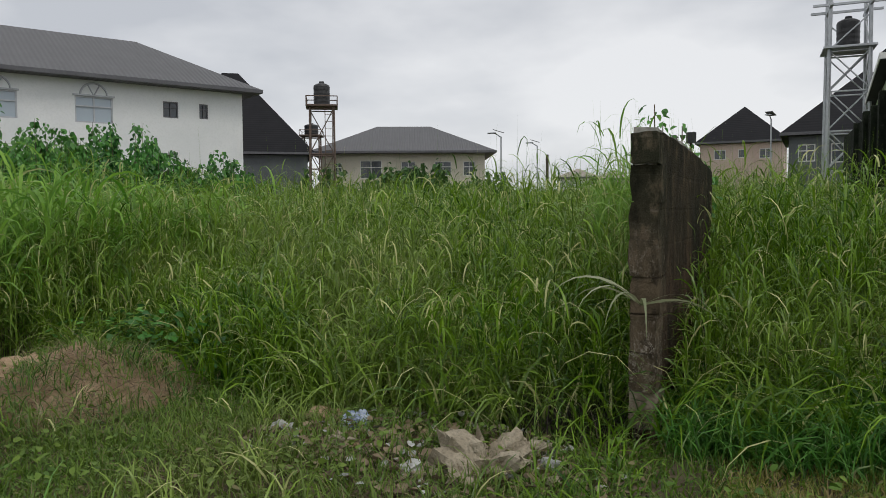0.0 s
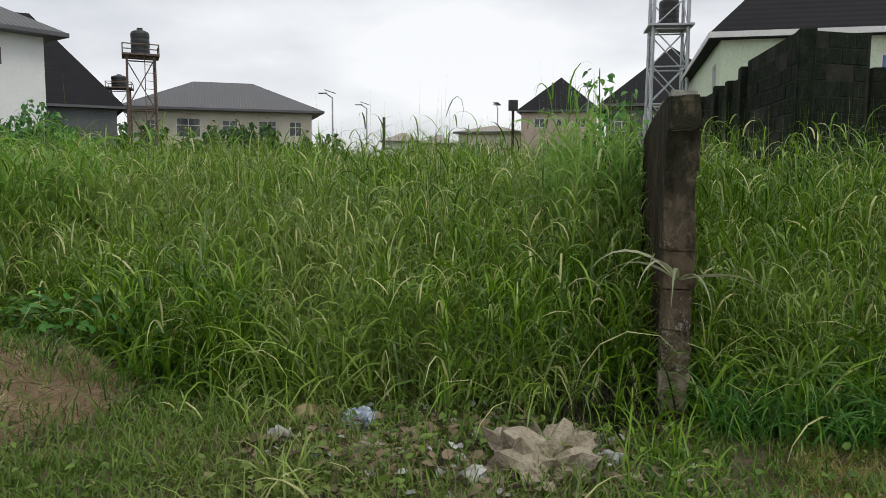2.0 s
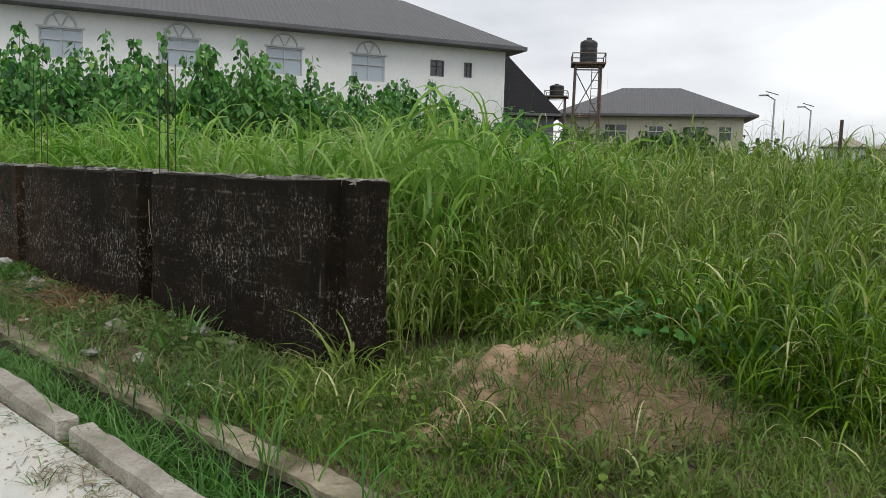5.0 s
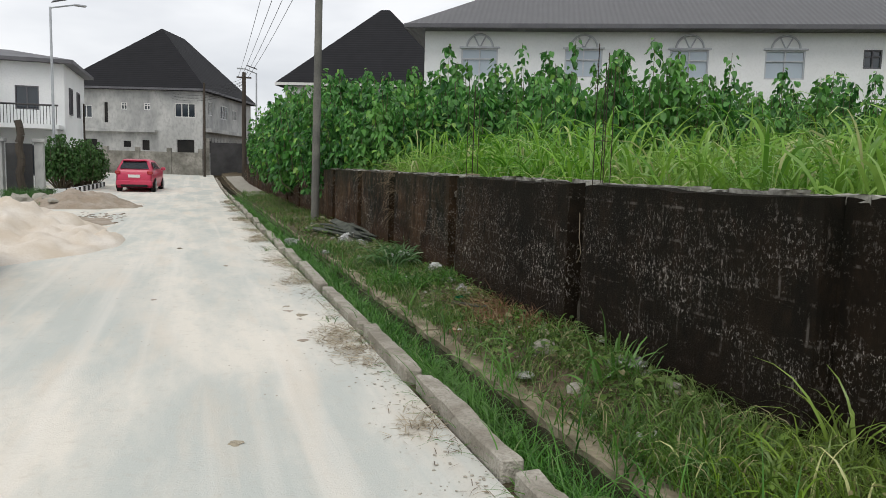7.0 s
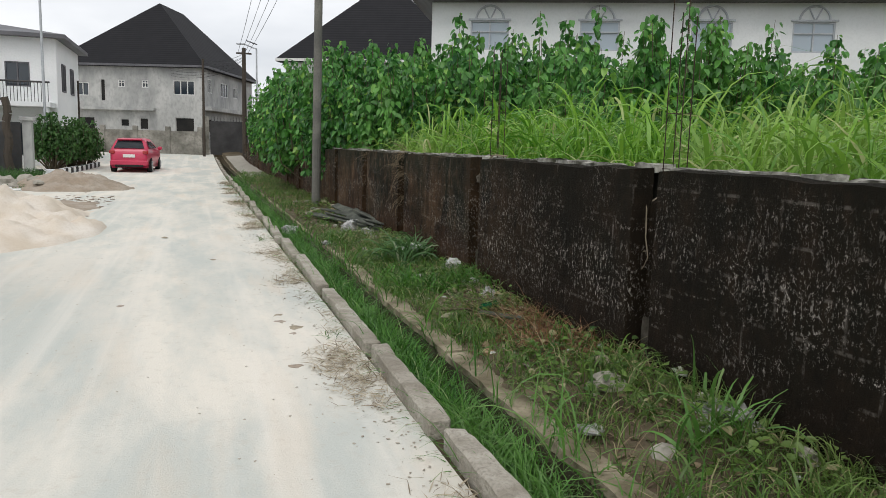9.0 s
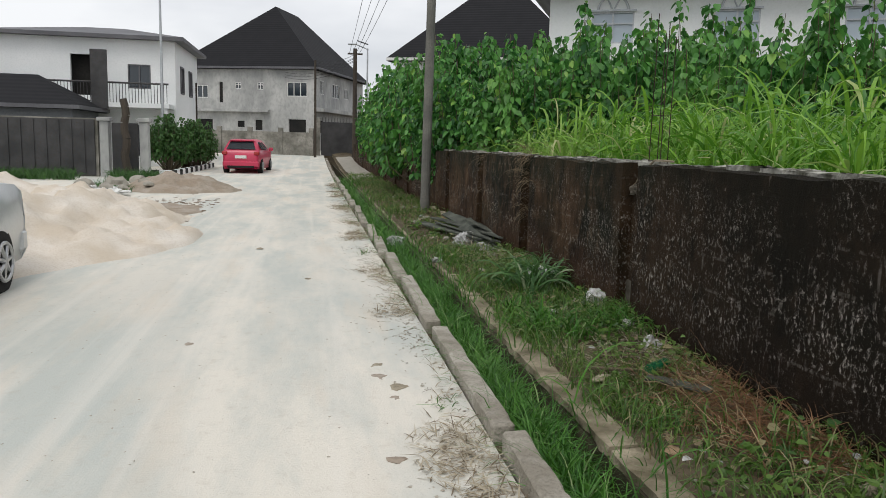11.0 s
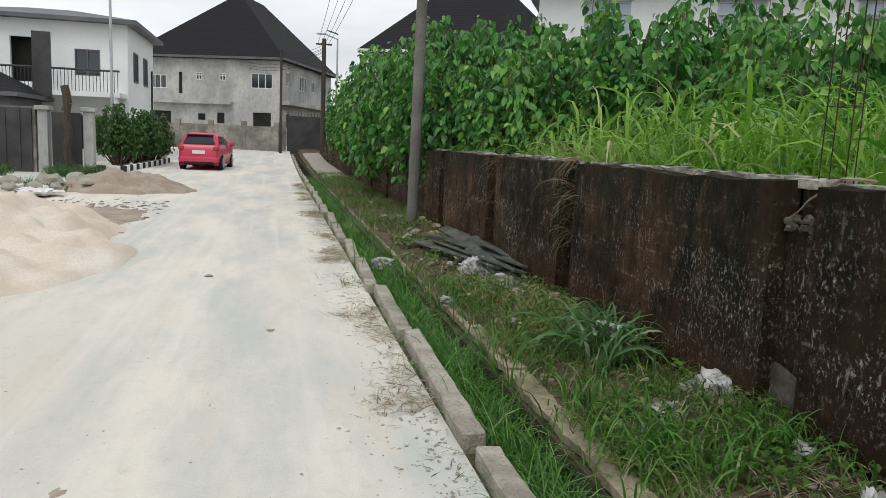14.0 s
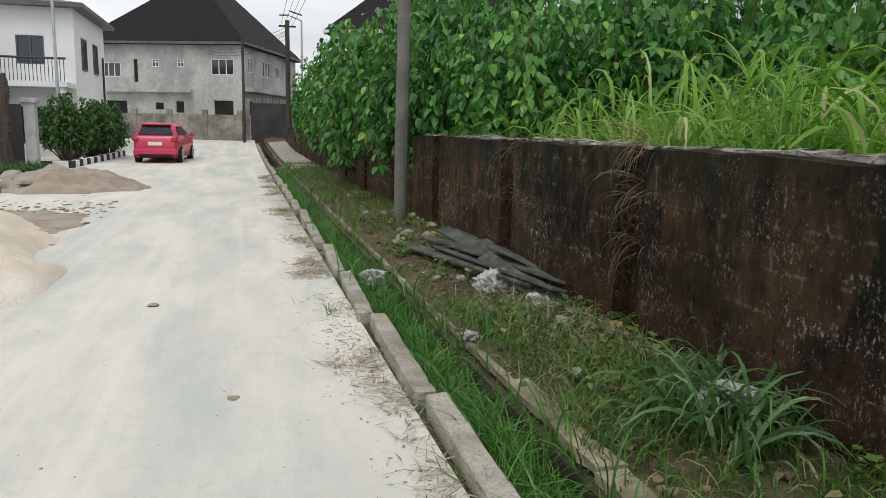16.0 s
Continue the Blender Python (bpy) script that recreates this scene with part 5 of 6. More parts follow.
def tufts(name, at, length, width, material, label, seed, per=9, droop=1.5, spread=0.05, segs=4, rise=1.15):
    rng_ = np.random.default_rng(seed)
    n = len(at) * per
    p = np.repeat(at, per, 0) + rng_.normal(0, spread, (n, 2))
    base = np.stack([p[:, 0], p[:, 1], at_z(p[:, 0], p[:, 1])], -1)
    me = blade_mesh(name, base, rng_.uniform(0, 2 * math.pi, n), np.clip(rng_.normal(rise, 0.28, n), 0.2, 1.5), length * rng_.uniform(0.45, 1.25, n), width * rng_.uniform(0.6, 1.3, n), np.clip(rng_.normal(droop, 0.5, n), 0, 3), segs, material, 0.5, seed)
    return tagged(new(name, me), label, "grass", kind="stuff")


def at_z(x, y):
    z = ground_z(x, y) - 0.01
    mound = 0.36 * np.clip(1 - np.hypot((x - 3.85) / 1.2, (y + 4.25) / 1.05), 0, 1)
    z = np.where((x < 1.39) & (x > -9), road_z(x, y) + 0.003, z + mound)
    return np.where((x > 1.46) & (x < 1.92), -0.40, z)


def tip_cover(x, y, seed):
    """Thins the weeds over the tipped rubbish and on the yellowed turf by the short wall."""
    bare = 0.5 * np.exp(-((x - 3.8) / 0.55) ** 4 - ((y + 7.3) / 1.15) ** 4)
    bare = np.maximum(bare, 0.6 * (y < -8.6))
    return np.random.default_rng(seed).random(len(x)) > bare


def verge_cover(x, y):
    """How thickly the verge is overgrown: bare round the straw, the rubbish and the planks, thick between."""
    c = 0.62 + 0.55 * np.sin(2.3 * y + 2 * x) * np.sin(1.1 * y - 3 * x + 1)
    for px, py, rx, ry in ((2.75, 0.9, 0.6, 0.9), (2.6, -0.55, 0.45, 0.5), (2.75, 2.1, 0.55, 0.7), (2.75, 6.9, 0.6, 0.9), (2.6, 9.5, 0.9, 2.2)):
        c = c * (1 - 0.9 * np.exp(-((x - px) / rx) ** 2 - ((y - py) / ry) ** 2))
    c = c + 0.5 * np.exp(-((x - 2.35) / 0.25) ** 2 - ((y - 5.9) / 0.9) ** 2)
    return np.clip(c, 0.02, 1)


tufts("tall_grass", region(700, 21, 4.3, 5.9, -12, -2.6, lambda x, y: (np.abs(x - front_edge(y) - 0.1) < 0.5) & not_in_walls(x, y) & (np.hypot(x - 3.85, y + 4.25) > 0.95)), 0.85, 0.017, GRASS, "arching green grass at the edge of the thicket", 21, 11, 2.7, 0.06, 6)
tufts("short_grass", region(8000, 22, 2.1, 5.2, -12, -2.5, lambda x, y: (x < front_edge(y) + 0.3) & not_in_walls(x, y) & ((np.hypot(x - 3.85, y + 4.25) > 1.0) | (np.random.default_rng(1).random(len(x)) < 0.2)) & tip_cover(x, y, 61)), 0.15, 0.009, TURF, "short green turf and creeping weeds", 22, 9, 1.9, 0.07, 3)
tufts("short_grass", region(750, 33, 2.1, 5.0, -12, -2.5, lambda x, y: (x < front_edge(y) + 0.2) & not_in_walls(x, y) & (np.sin(2.1 * x + 1.3 * y) + np.sin(3.1 * y - x) > 0.1) & (np.hypot(x - 3.85, y + 4.25) > 1.0) & tip_cover(x, y, 62) & (y > -8.5)), 0.36, 0.012, GRASS, "loose tufts of longer grass in the turf", 33, 9, 2.2, 0.06, 5)
tufts("dry_straw", region(1300, 34, 2.6, 5.0, -9, -2.6, lambda x, y: (x < front_edge(y) + 0.1) & (np.sin(1.7 * x + 2.3 * y) > -0.2)), 0.22, 0.006, STRAW, "dead grass lying between the weeds", 34, 7, 0.7, 0.1, 3, 0.25)
tufts("short_grass", region(9500, 23, 2.04, 3.14, -3, 30, lambda x, y: np.random.default_rng(2).random(len(x)) < np.where(y < 7.5, 0.95, 0.25) * verge_cover(x, y)), 0.25, 0.0085, VERGE, "short green weeds on the verge", 23, 8, 2.7, 0.07, 4)
tufts("ditch_grass", region(5200, 24, 1.54, 1.89, -9, 30, lambda x, y: np.random.default_rng(3).random(len(x)) < np.where(y < 10, 1, 0.55)), 0.62, 0.011, DITCH, "lush green grass growing in the open drain", 24, 14, 2.2, 0.035, 6, 1.32)
tufts("short_grass", region(170, 25, 1.1, 1.37, -7, 26, lambda x, y: np.sin(1.7 * y) + np.sin(4.1 * y + 1) > 1.15), 0.13, 0.006, VERGE, "sparse weeds at the foot of the kerb", 25, 9, 2.2, 0.04, 4, 0.8)
tufts("dry_straw", region(560, 26, 2.1, 3.14, -0.5, 2.8, lambda x, y: np.hypot((x - 2.87) / 0.4, (y - 0.85) / 0.85) < 1), 0.36, 0.006, REDSTRAW, "reddish brown dead straw lying on the verge", 26, 12, 0.9, 0.1, 3, 0.3)
tufts("dry_straw", region(700, 36, 2.1, 3.14, 1.4, 10.5, lambda x, y: (np.hypot((x - 2.75) / 0.5, (y - 2.2) / 0.7) < 1) | (np.hypot((x - 2.7) / 0.5, (y - 6.9) / 0.9) < 1)), 0.24, 0.006, CHAFF, "pale dry stalks and chaff on the verge", 36, 9, 0.7, 0.1, 3, 0.25)
tufts("dry_straw", region(3200, 27, 0.85, 1.36, -7, 26, lambda x, y: (np.sin(1.3 * y + 0.6) + np.sin(3.3 * y) > -0.2) & (x > 1.16 - 0.16 * np.sin(2.1 * y))), 0.12, 0.007, CHAFF, "dry straw and debris swept against the kerb", 27, 9, 0.3, 0.07, 3, 0.12)
tufts("short_grass", region(420, 39, 2.7, 5.2, -5.5, -3.0, lambda x, y: (np.hypot((x - 3.85) / 1.25, (y + 4.25) / 1.1) < 1.05) & (np.hypot((x - 3.85) / 1.25, (y + 4.25) / 1.1) + 0.45 * np.sin(4 * x + 2 * y) * np.sin(3.3 * y - 2 * x) > 0.42)), 0.24, 0.008, VERGE, "thin grass growing over the clay mound", 39, 9, 2.0, 0.06, 4)
tufts("dry_straw", region(170, 28, 2.8, 5.2, -5.4, -3.1, lambda x, y: np.hypot((x - 3.85) / 1.1, (y + 4.25) / 0.95) < 1), 0.35, 0.005, STRAW, "dry straw strewn over the clay mound", 28, 8, 0.6, 0.1, 3, 0.25)
tufts("dry_straw", region(160, 29, 2.1, 3.1, 6, 22, lambda x, y: x > 0), 0.25, 0.007, STRAW, "dead leaves and straw on the verge", 29, 8, 0.6, 0.12, 3, 0.2)
tufts("dry_straw", region(320, 127, 0.8, 1.37, -7, 26, lambda x, y: (np.sin(1.7 * y + 0.2) + np.sin(3.9 * y + 1) > -0.8) & (x > 1.16 - 0.16 * np.sin(1.6 * y + 1))), 0.10, 0.005, STRAW, "brown straw and chaff along the kerb", 127, 8, 0.4, 0.08, 3, 0.12)
tufts("dry_straw", region(900, 134, 2.08, 3.14, -2.6, 24, lambda x, y: np.sin(1.3 * y + 2 * x) + np.sin(2.9 * y - x) > 0.1), 0.24, 0.007, STRAW, "dead brown grass among the weeds of the verge", 134, 8, 0.8, 0.09, 3, 0.3)
tufts("strap_plant", region(7, 30, 2.55, 2.95, 4.3, 5.2, lambda x, y: x > 0), 0.6, 0.027, STRAPLEAF, "clump of drooping strap-leaved weed on the verge", 30, 26, 2.9, 0.07, 7)
tufts("strap_plant", region(60, 37, 2.15, 3.05, 2.4, 4.6, lambda x, y: np.sin(3 * x + 2.2 * y) > 0.1), 0.36, 0.014, DITCH, "loose arching grass tufts on the verge", 37, 14, 2.4, 0.06, 6)
tufts("strap_plant", region(34, 38, 2.2, 3.05, -2.7, 0.0, lambda x, y: np.sin(3 * x + 2.2 * y) > -0.2), 0.34, 0.012, VERGE, "loose arching grass tufts on the verge", 38, 14, 2.4, 0.06, 6)
tufts("strap_plant", region(4, 31, 2.5, 3.0, -1.4, -0.6, lambda x, y: x > 0), 0.5, 0.02, DITCH, "clump of arching grass beside the wall", 31, 14, 1.9, 0.06, 6)
tufts("strap_plant", region(4, 32, 3.0, 3.3, -3.2, -2.75, lambda x, y: x > 0), 0.66, 0.016, GRASS, "tall arching grass at the end of the wall", 32, 10, 2.0, 0.06, 6)
tagged(new("dry_reed", blade_mesh("dry_reed", np.array([[4.5, -8.45, 1.0]] * 9), np.array([1.7, 2.0, 2.4, 2.7, 3.0, 3.4, -2.0, -1.7, -1.4]), np.array([0.6, 0.75, 0.7, 0.6, 0.5, 0.4, 0.3, 0.5, 0.2]), np.array([0.5, 0.62, 0.6, 0.66, 0.66, 0.6, 0.66, 0.5, 0.55]), np.full(9, 0.026), np.array([2.0, 1.9, 1.9, 1.8, 1.9, 2.0, 1.6, 1.9, 1.5]), 8, REED, 0.3, 3)), "bent pale grass blades hanging before the wall end", "grass", kind="stuff")


def leaf_mesh(name, base, direction, size, material, seed, fold=0.25):
    """Broad pointed leaves, each folded along its rib."""
    rng_ = np.random.default_rng(seed)
    n = len(base)
    d = direction / np.linalg.norm(direction, axis=1, keepdims=True)
    up = np.tile([0.0, 0.0, 1.0], (n, 1)) + rng_.normal(0, 0.35, (n, 3))
    side = np.cross(d, up)
    side /= np.linalg.norm(side, axis=1, keepdims=True)
    nrm = np.cross(side, d)
    s = size[:, None]
    tip = base + d * s + np.array([0, 0, -0.12]) * s
    out = [base, tip]
    for sg in (-1, 1):
        out.append(base + d * s * 0.16 + side * sg * s * 0.34 + nrm * fold * s * 0.4)
        out.append(base + d * s * 0.62 + side * sg * s * 0.30 + nrm * fold * s * 0.3)
    co = np.stack(out, 1).reshape(-1, 3)
    k = np.arange(n) * 6
    faces = np.concatenate([np.stack([k, k + 4, k + 5, k + 1], -1), np.stack([k, k + 1, k + 3, k + 2], -1)], 0)
    return quads(name, co, faces, material)


def shrub(m, seed, label, height=3.6, radius=1.3, shoots=34, per=34, size=0.17, material=LEAF, low=0.12):
    """A bush of many upright shoots, each with a stem and spiralling leaves."""
    rng_ = np.random.default_rng(seed)
    ob = thing("shrub", m, label, "shrub", "roadside shrubs")
    stems = bmesh.new()
    bases, dirs, sizes = [], [], []
    for k in range(shoots):
        a = rng_.uniform(0, 2 * math.pi)
        r = radius * math.sqrt(rng_.uniform(0.02, 1))
        top = Vector((r * math.cos(a), r * math.sin(a), height * (1 - 0.35 * (r / radius) ** 2) * (rng_.uniform(0.70, 1.08) + (0.16 if k % 9 == 0 else 0))))
        foot = Vector((0.25 * r * math.cos(a), 0.25 * r * math.sin(a), 0))
        knee = foot.lerp(top, 0.45) + Vector((0.25 * r * math.cos(a), 0.25 * r * math.sin(a), -0.05 * height))
        rod(foot, knee, 0.022, 0.014, 5, stems)
        rod(knee, top, 0.014, 0.005, 5, stems)
        for j in range(per):
            f = low + (1 - low) * rng_.uniform(0, 1) ** 0.75
            p = foot.lerp(knee, f / 0.45) if f < 0.45 else knee.lerp(top, (f - 0.45) / 0.55)
            b = rng_.uniform(0, 2 * math.pi)
            stalk = rng_.uniform(0.05, 0.26) * (1.2 - 0.75 * f)
            d = Vector((math.cos(b), math.sin(b), rng_.uniform(-2.6, -0.15)))
            q = p + Vector((math.cos(b), math.sin(b), 0.25)) * stalk
            bases.append(q[:])
            dirs.append(d[:])
            sizes.append(size * rng_.uniform(0.55, 1.25))
    part("wood", stems, BARK, ob)["kind"] = "stuff"
    crown = new("crown", leaf_mesh("crown", np.array(bases), np.array(dirs), np.array(sizes), material, seed))
    crown.parent = ob
    return ob


LABEL = "leafy green shrub with broad drooping leaves behind the boundary wall"
kinds = [shrub(pose(4.6 + 0.3 * k, 14.0 + 2.3 * k, 0.1, 0, 0, 50 * k), 40 + k, LABEL, 3.8 + 0.35 * (k % 3), 1.65, 70, 84, 0.165, LEAF, 0.3) for k in range(4)]
spots = [(4.6, 11.2, 0.84), (4.15, 13.1, 0.88), (3.95, 15.0, 0.95), (3.95, 17.2, 1.0), (3.9, 19.6, 1.0), (4.0, 22, 1.0), (4.1, 24.5, 1.0), (4.2, 27.5, 1.0), (4.3, 30.5, 1.0), (4.4, 34, 1.0), (4.5, 38, 1.0),
         (6.4, 10.6, 1.0), (6.2, 13.0, 1.0), (6.8, 16, 1.1), (7.5, 19, 1.1), (8.5, 22, 1.15), (7.2, 8.4, 0.92), (8.4, 10.2, 0.95), (8.6, 12.6, 1.0), (9.4, 15.0, 1.05), (10.2, 18, 1.1),
         (9.0, 7.6, 0.9), (10.4, 8.8, 0.9), (10.8, 11.2, 1.0), (12.0, 13.4, 1.0), (11.2, 6.6, 0.85), (12.6, 8.0, 0.9), (13.6, 10.2, 0.95), (13.2, 5.6, 0.8), (14.8, 7.4, 0.85), (15.6, 9.6, 0.9), (16.2, 5.8, 0.75), (18, 7.5, 0.8)]
rs = random.Random(9)
for k, (x, y, s) in enumerate(spots):
    s *= rs.uniform(0.92, 1.08)
    copy_thing(kinds[k % 4], Matrix.Translation((x, y, float(ground_z(x, y)))) @ Matrix.Rotation(rs.uniform(0, 6.28), 4, "Z") @ Matrix.Diagonal((s, s, s, 1)))
# dark bushes out in the field
dark = shrub(pose(40, 11.5, 0.4), 60, "dark green bush out in the field", 4.0, 2.6, 30, 40, 0.4, HEDGE)
for x, y, s in ((42, 14.5, 1.0), (44, 9, 0.9), (38, 8.5, 0.7), (46, 18, 1.0), (34, 15, 0.9), (58, 2, 0.9), (60, 8, 0.8)):
    copy_thing(dark, Matrix.Translation((x, y, 0.4)) @ Matrix.Rotation(x, 4, "Z") @ Matrix.Diagonal((s, s, s, 1)))
# clipped trees on the verge by the gate
clip = shrub(pose(-5.9, 33.2, 0.1), 70, "clipped dark green ornamental tree", 2.55, 0.95, 60, 70, 0.13, HEDGE, 0.34)
for x, y, s in ((-5.4, 35.0, 0.95), (-5.1, 36.8, 0.95)):
    copy_thing(clip, Matrix.Translation((x, y, 0.1)) @ Matrix.Rotation(x * 3, 4, "Z") @ Matrix.Diagonal((s, s, s, 1)))
# climber beside the short cross wall
shrub(pose(7.5, -8.1, 0.1), 75, "young broad-leaved sapling at the end of the short wall", 2.4, 0.4, 12, 30, 0.075, LEAF, 0.7)
tillers("tall_grass", region(150, 76, 6.6, 8.0, -8.3, -7.4, lambda x, y: np.hypot(x - 7.3, (y + 7.9) / 0.6) < 0.8), 2.35, 9, 0.5, 0.02, CANE, "clump of taller grass at the end of the short wall", 76, 6, 0.012, 0.06, 1.0, False)

# ---------------------------------------------------------------- weeds, dead leaves, creepers


def scattered_leaves(name, at, size, material, label, seed, lift=0.02, dip=-0.1, category="weeds"):
    rng_ = np.random.default_rng(seed)
    n = len(at)
    a = rng_.uniform(0, 6.28, n)
    base = np.stack([at[:, 0], at[:, 1], at_z(at[:, 0], at[:, 1]) + 0.012 + lift * rng_.uniform(0, 1, n)], -1)
    d = np.stack([np.cos(a), np.sin(a), rng_.normal(dip, 0.3, n)], -1)
    tagged(new(name, leaf_mesh(name, base, d, size * rng_.uniform(0.5, 1.3, n), material, seed)), label, category, kind="stuff")


scattered_leaves("weeds", region(5200, 91, 2.08, 3.14, -2.9, 12, lambda x, y: np.sin(1.9 * y + x) + np.sin(3.7 * y - 2 * x) + 2.0 * (x - 2.6) > -0.25), 0.055, VERGE, "low broad-leaved weeds on the verge", 91, 0.12)
scattered_leaves("weeds", region(6500, 92, 2.3, 5.3, -11, -2.6, lambda x, y: (x < front_edge(y) + 0.4) & (np.sin(2.2 * y + 1.3 * x) + np.sin(3.1 * x - y) > -0.2) & not_in_walls(x, y) & tip_cover(x, y, 63) & (np.hypot((x - 3.85) / 1.1, (y + 4.25) / 0.95) > 0.85)), 0.046, TURF, "low broad-leaved weeds among the turf", 92, 0.14)
scattered_leaves("weeds", region(1500, 93, 4.4, 5.8, -5.2, -2.4, lambda x, y: np.abs(x - front_edge(y)) < 0.4), 0.075, LEAF, "broad-leaved weeds at the foot of the tall grass", 93, 0.45)
scattered_leaves("dead_leaves", region(1500, 94, 2.08, 3.12, 6.5, 28, lambda x, y: x > 0), 0.07, STRAW, "brown dead leaves lying on the verge", 94, 0.03, 0.0, "dead leaves")
scattered_leaves("dead_leaves", region(450, 95, 2.1, 3.12, -2.9, 6.5, lambda x, y: x > 0), 0.05, STRAW, "brown dead leaves lying on the verge", 95, 0.05, 0.0, "dead leaves")
scattered_leaves("paper_scraps", region(260, 96, 2.1, 3.1, -2.6, 9, lambda x, y: np.sin(2.9 * y + 1) + np.sin(5.3 * y) > 0.5), 0.05, PLASTIC, "torn pale paper and plastic scraps", 96, 0.06, 0.1, "litter")
scattered_leaves("paper_scraps", region(240, 97, 3.0, 4.5, -8.6, -5.6, lambda x, y: np.hypot(x - 3.7, (y + 7.4) / 1.3) < 0.85), 0.055, PLASTIC, "torn pale paper and plastic scraps", 97, 0.06, 0.1, "litter")
scattered_leaves("dead_leaves", region(1300, 98, 3.0, 4.6, -8.7, -5.6, lambda x, y: np.hypot(x - 3.8, (y + 7.4) / 1.4) < 0.9), 0.07, STRAW, "brown dead leaves and scraps among the litter", 98, 0.05, 0.0, "dead leaves")


def creeper(x, y, z, n, length, seed, label):
    rng_ = np.random.default_rng(seed)
    base = np.stack([np.full(n, x) - rng_.uniform(0, 0.04, n), y + rng_.normal(0, 0.09, n), z + rng_.uniform(-0.1, 0.06, n)], -1)
    me = blade_mesh("creeper", base, rng_.uniform(2.2, 4.0, n), rng_.uniform(-0.6, 0.9, n), length * rng_.uniform(0.4, 1.1, n), np.full(n, 0.0045), rng_.uniform(1.4, 2.6, n), 8, STRAW, 0.6, seed)
    tagged(new("creeper", me), label, "creeper", kind="stuff")


for drop_z, count in ((1.52, 60), (1.2, 40), (0.85, 30)):
    creeper(3.135, 6.24, drop_z, count, 0.5, 101 + count, "dry brown creeper hanging over the wall")
creeper(3.135, 8.45, 1.45, 24, 0.45, 104, "dry stems hanging over the wall")
creeper(3.135, 8.45, 1.0, 16, 0.4, 105, "dry stems hanging over the wall")



def hanging_root(points, r0, label):
    bm = bmesh.new()
    pts = [Vector(p) for p in points]
    fine = []
    for a, b in zip(pts, pts[1:]):
        for k in range(5):
            w = a.lerp(b, k / 5)
            fine.append(w + Vector((0.008 * noise.noise(w * 9), 0.02 * noise.noise(w * 11 + Vector((4, 0, 0))), 0.015 * noise.noise(w * 8 + Vector((0, 6, 0))))))
    fine.append(pts[-1])
    for k, (a, b) in enumerate(zip(fine, fine[1:])):
        rod(a, b, r0 * (1 - 0.6 * k / len(fine)), sides=5, bm=bm)
    solid("dead_root", bm, DRYROOT, label, "root", group="dead roots on the wall")


DRYROOT = mottled("dry_root", (0.24, 0.20, 0.14), (0.36, 0.31, 0.23), 9, 40, 0.9, 0.4)
hanging_root([(3.25, 0.14, 1.27), (3.15, 0.12, 1.22), (3.146, 0.1, 1.0), (3.143, 0.06, 0.86), (3.14, 0.12, 0.78), (3.14, 0.22, 0.7), (3.14, 0.27, 0.8)], 0.006, "pale dead root hanging in a loop down the wall")
hanging_root([(3.146, 0.1, 0.9), (3.14, 0.2, 0.86), (3.14, 0.3, 0.76), (3.14, 0.27, 0.66), (3.14, 0.18, 0.7)], 0.005, "pale dead root hanging in a loop down the wall")
hanging_root([(3.3, 2.95, 1.5), (3.17, 3.02, 1.5), (3.15, 3.12, 1.44), (3.14, 3.22, 1.36), (3.14, 3.34, 1.27)], 0.010, "thick grey dead root bent over a wall pier")
hanging_root([(3.22, 4.4, 1.49), (3.17, 4.42, 1.44), (3.143, 4.45, 1.3)], 0.008, "dead stem hanging over the wall")
for k in range(14):
    lump = crumple(0.018 + 0.006 * (k % 3), 0.9, 500 + k, 2, 0.9)
    solid("mortar_lump", lump, DULLCEMENT, "pale rough mortar lump stuck to a wall pier", "mortar", pose(3.146, 3.1 + 0.047 * (k % 6), 1.275 - 0.04 * (k // 6) - 0.012 * (k % 2)), "mortar lumps on the pier")
# ---------------------------------------------------------------- litter


def litter(name, m, r, flat, seed, material, label, category, rough=0.6):
    bm = crumple(r, flat, seed, 4, rough)
    off = Vector((seed * 1.7, 0, seed))
    for v in bm.verts:
        fold = abs(noise.noise(v.co * 2.6 / r + off)) + 0.5 * abs(noise.noise(v.co * 6 / r + off))
        v.co *= 1.12 - 0.75 * rough * fold
        v.co.z = max(v.co.z, -0.02)
    return solid(name, bm, material, label, category, m)


litter("plastic_bag", pose(4.04, -6.69, 0.16), 0.12, 0.75, 1, BLUEBAG, "crumpled blue and white plastic bag on the grass", "bag")
litter("sack", pose(3.7, -7.76, 0.1, 0, 0, 30), 0.31, 0.8, 2, SACK, "heap of soiled grey sacking on the verge", "sack", 0.9)
litter("sack", pose(3.98, -7.85, 0.12, 0, 0, 80), 0.15, 0.9, 12, SACK, "heap of soiled grey sacking on the verge", "sack", 0.9)
litter("sack", pose(3.62, -6.9, 0.1, 0, 0, 10), 0.19, 0.7, 3, SACK, "torn soiled sack in the weeds", "sack", 0.9)
litter("sack", pose(3.85, -7.1, 0.1, 0, 0, 60), 0.14, 0.6, 33, SACK, "torn soiled sack in the weeds", "sack", 0.9)
litter("rag", pose(4.06, -8.08, 0.1, 0, 0, 40), 0.17, 0.35, 4, PLASTIC, "dirty white rag lying by the wall end", "rag", 0.9)
litter("rag", pose(4.1, -8.33, 0.1, 0, 0, 70), 0.14, 0.5, 14, SACK, "dirty grey rag lying by the wall end", "rag", 0.9)
litter("plastic_bag", pose(3.02, 3.66, 0.14), 0.18, 0.95, 5, PALEFILM, "crumpled grey-white plastic bag against the wall", "bag")
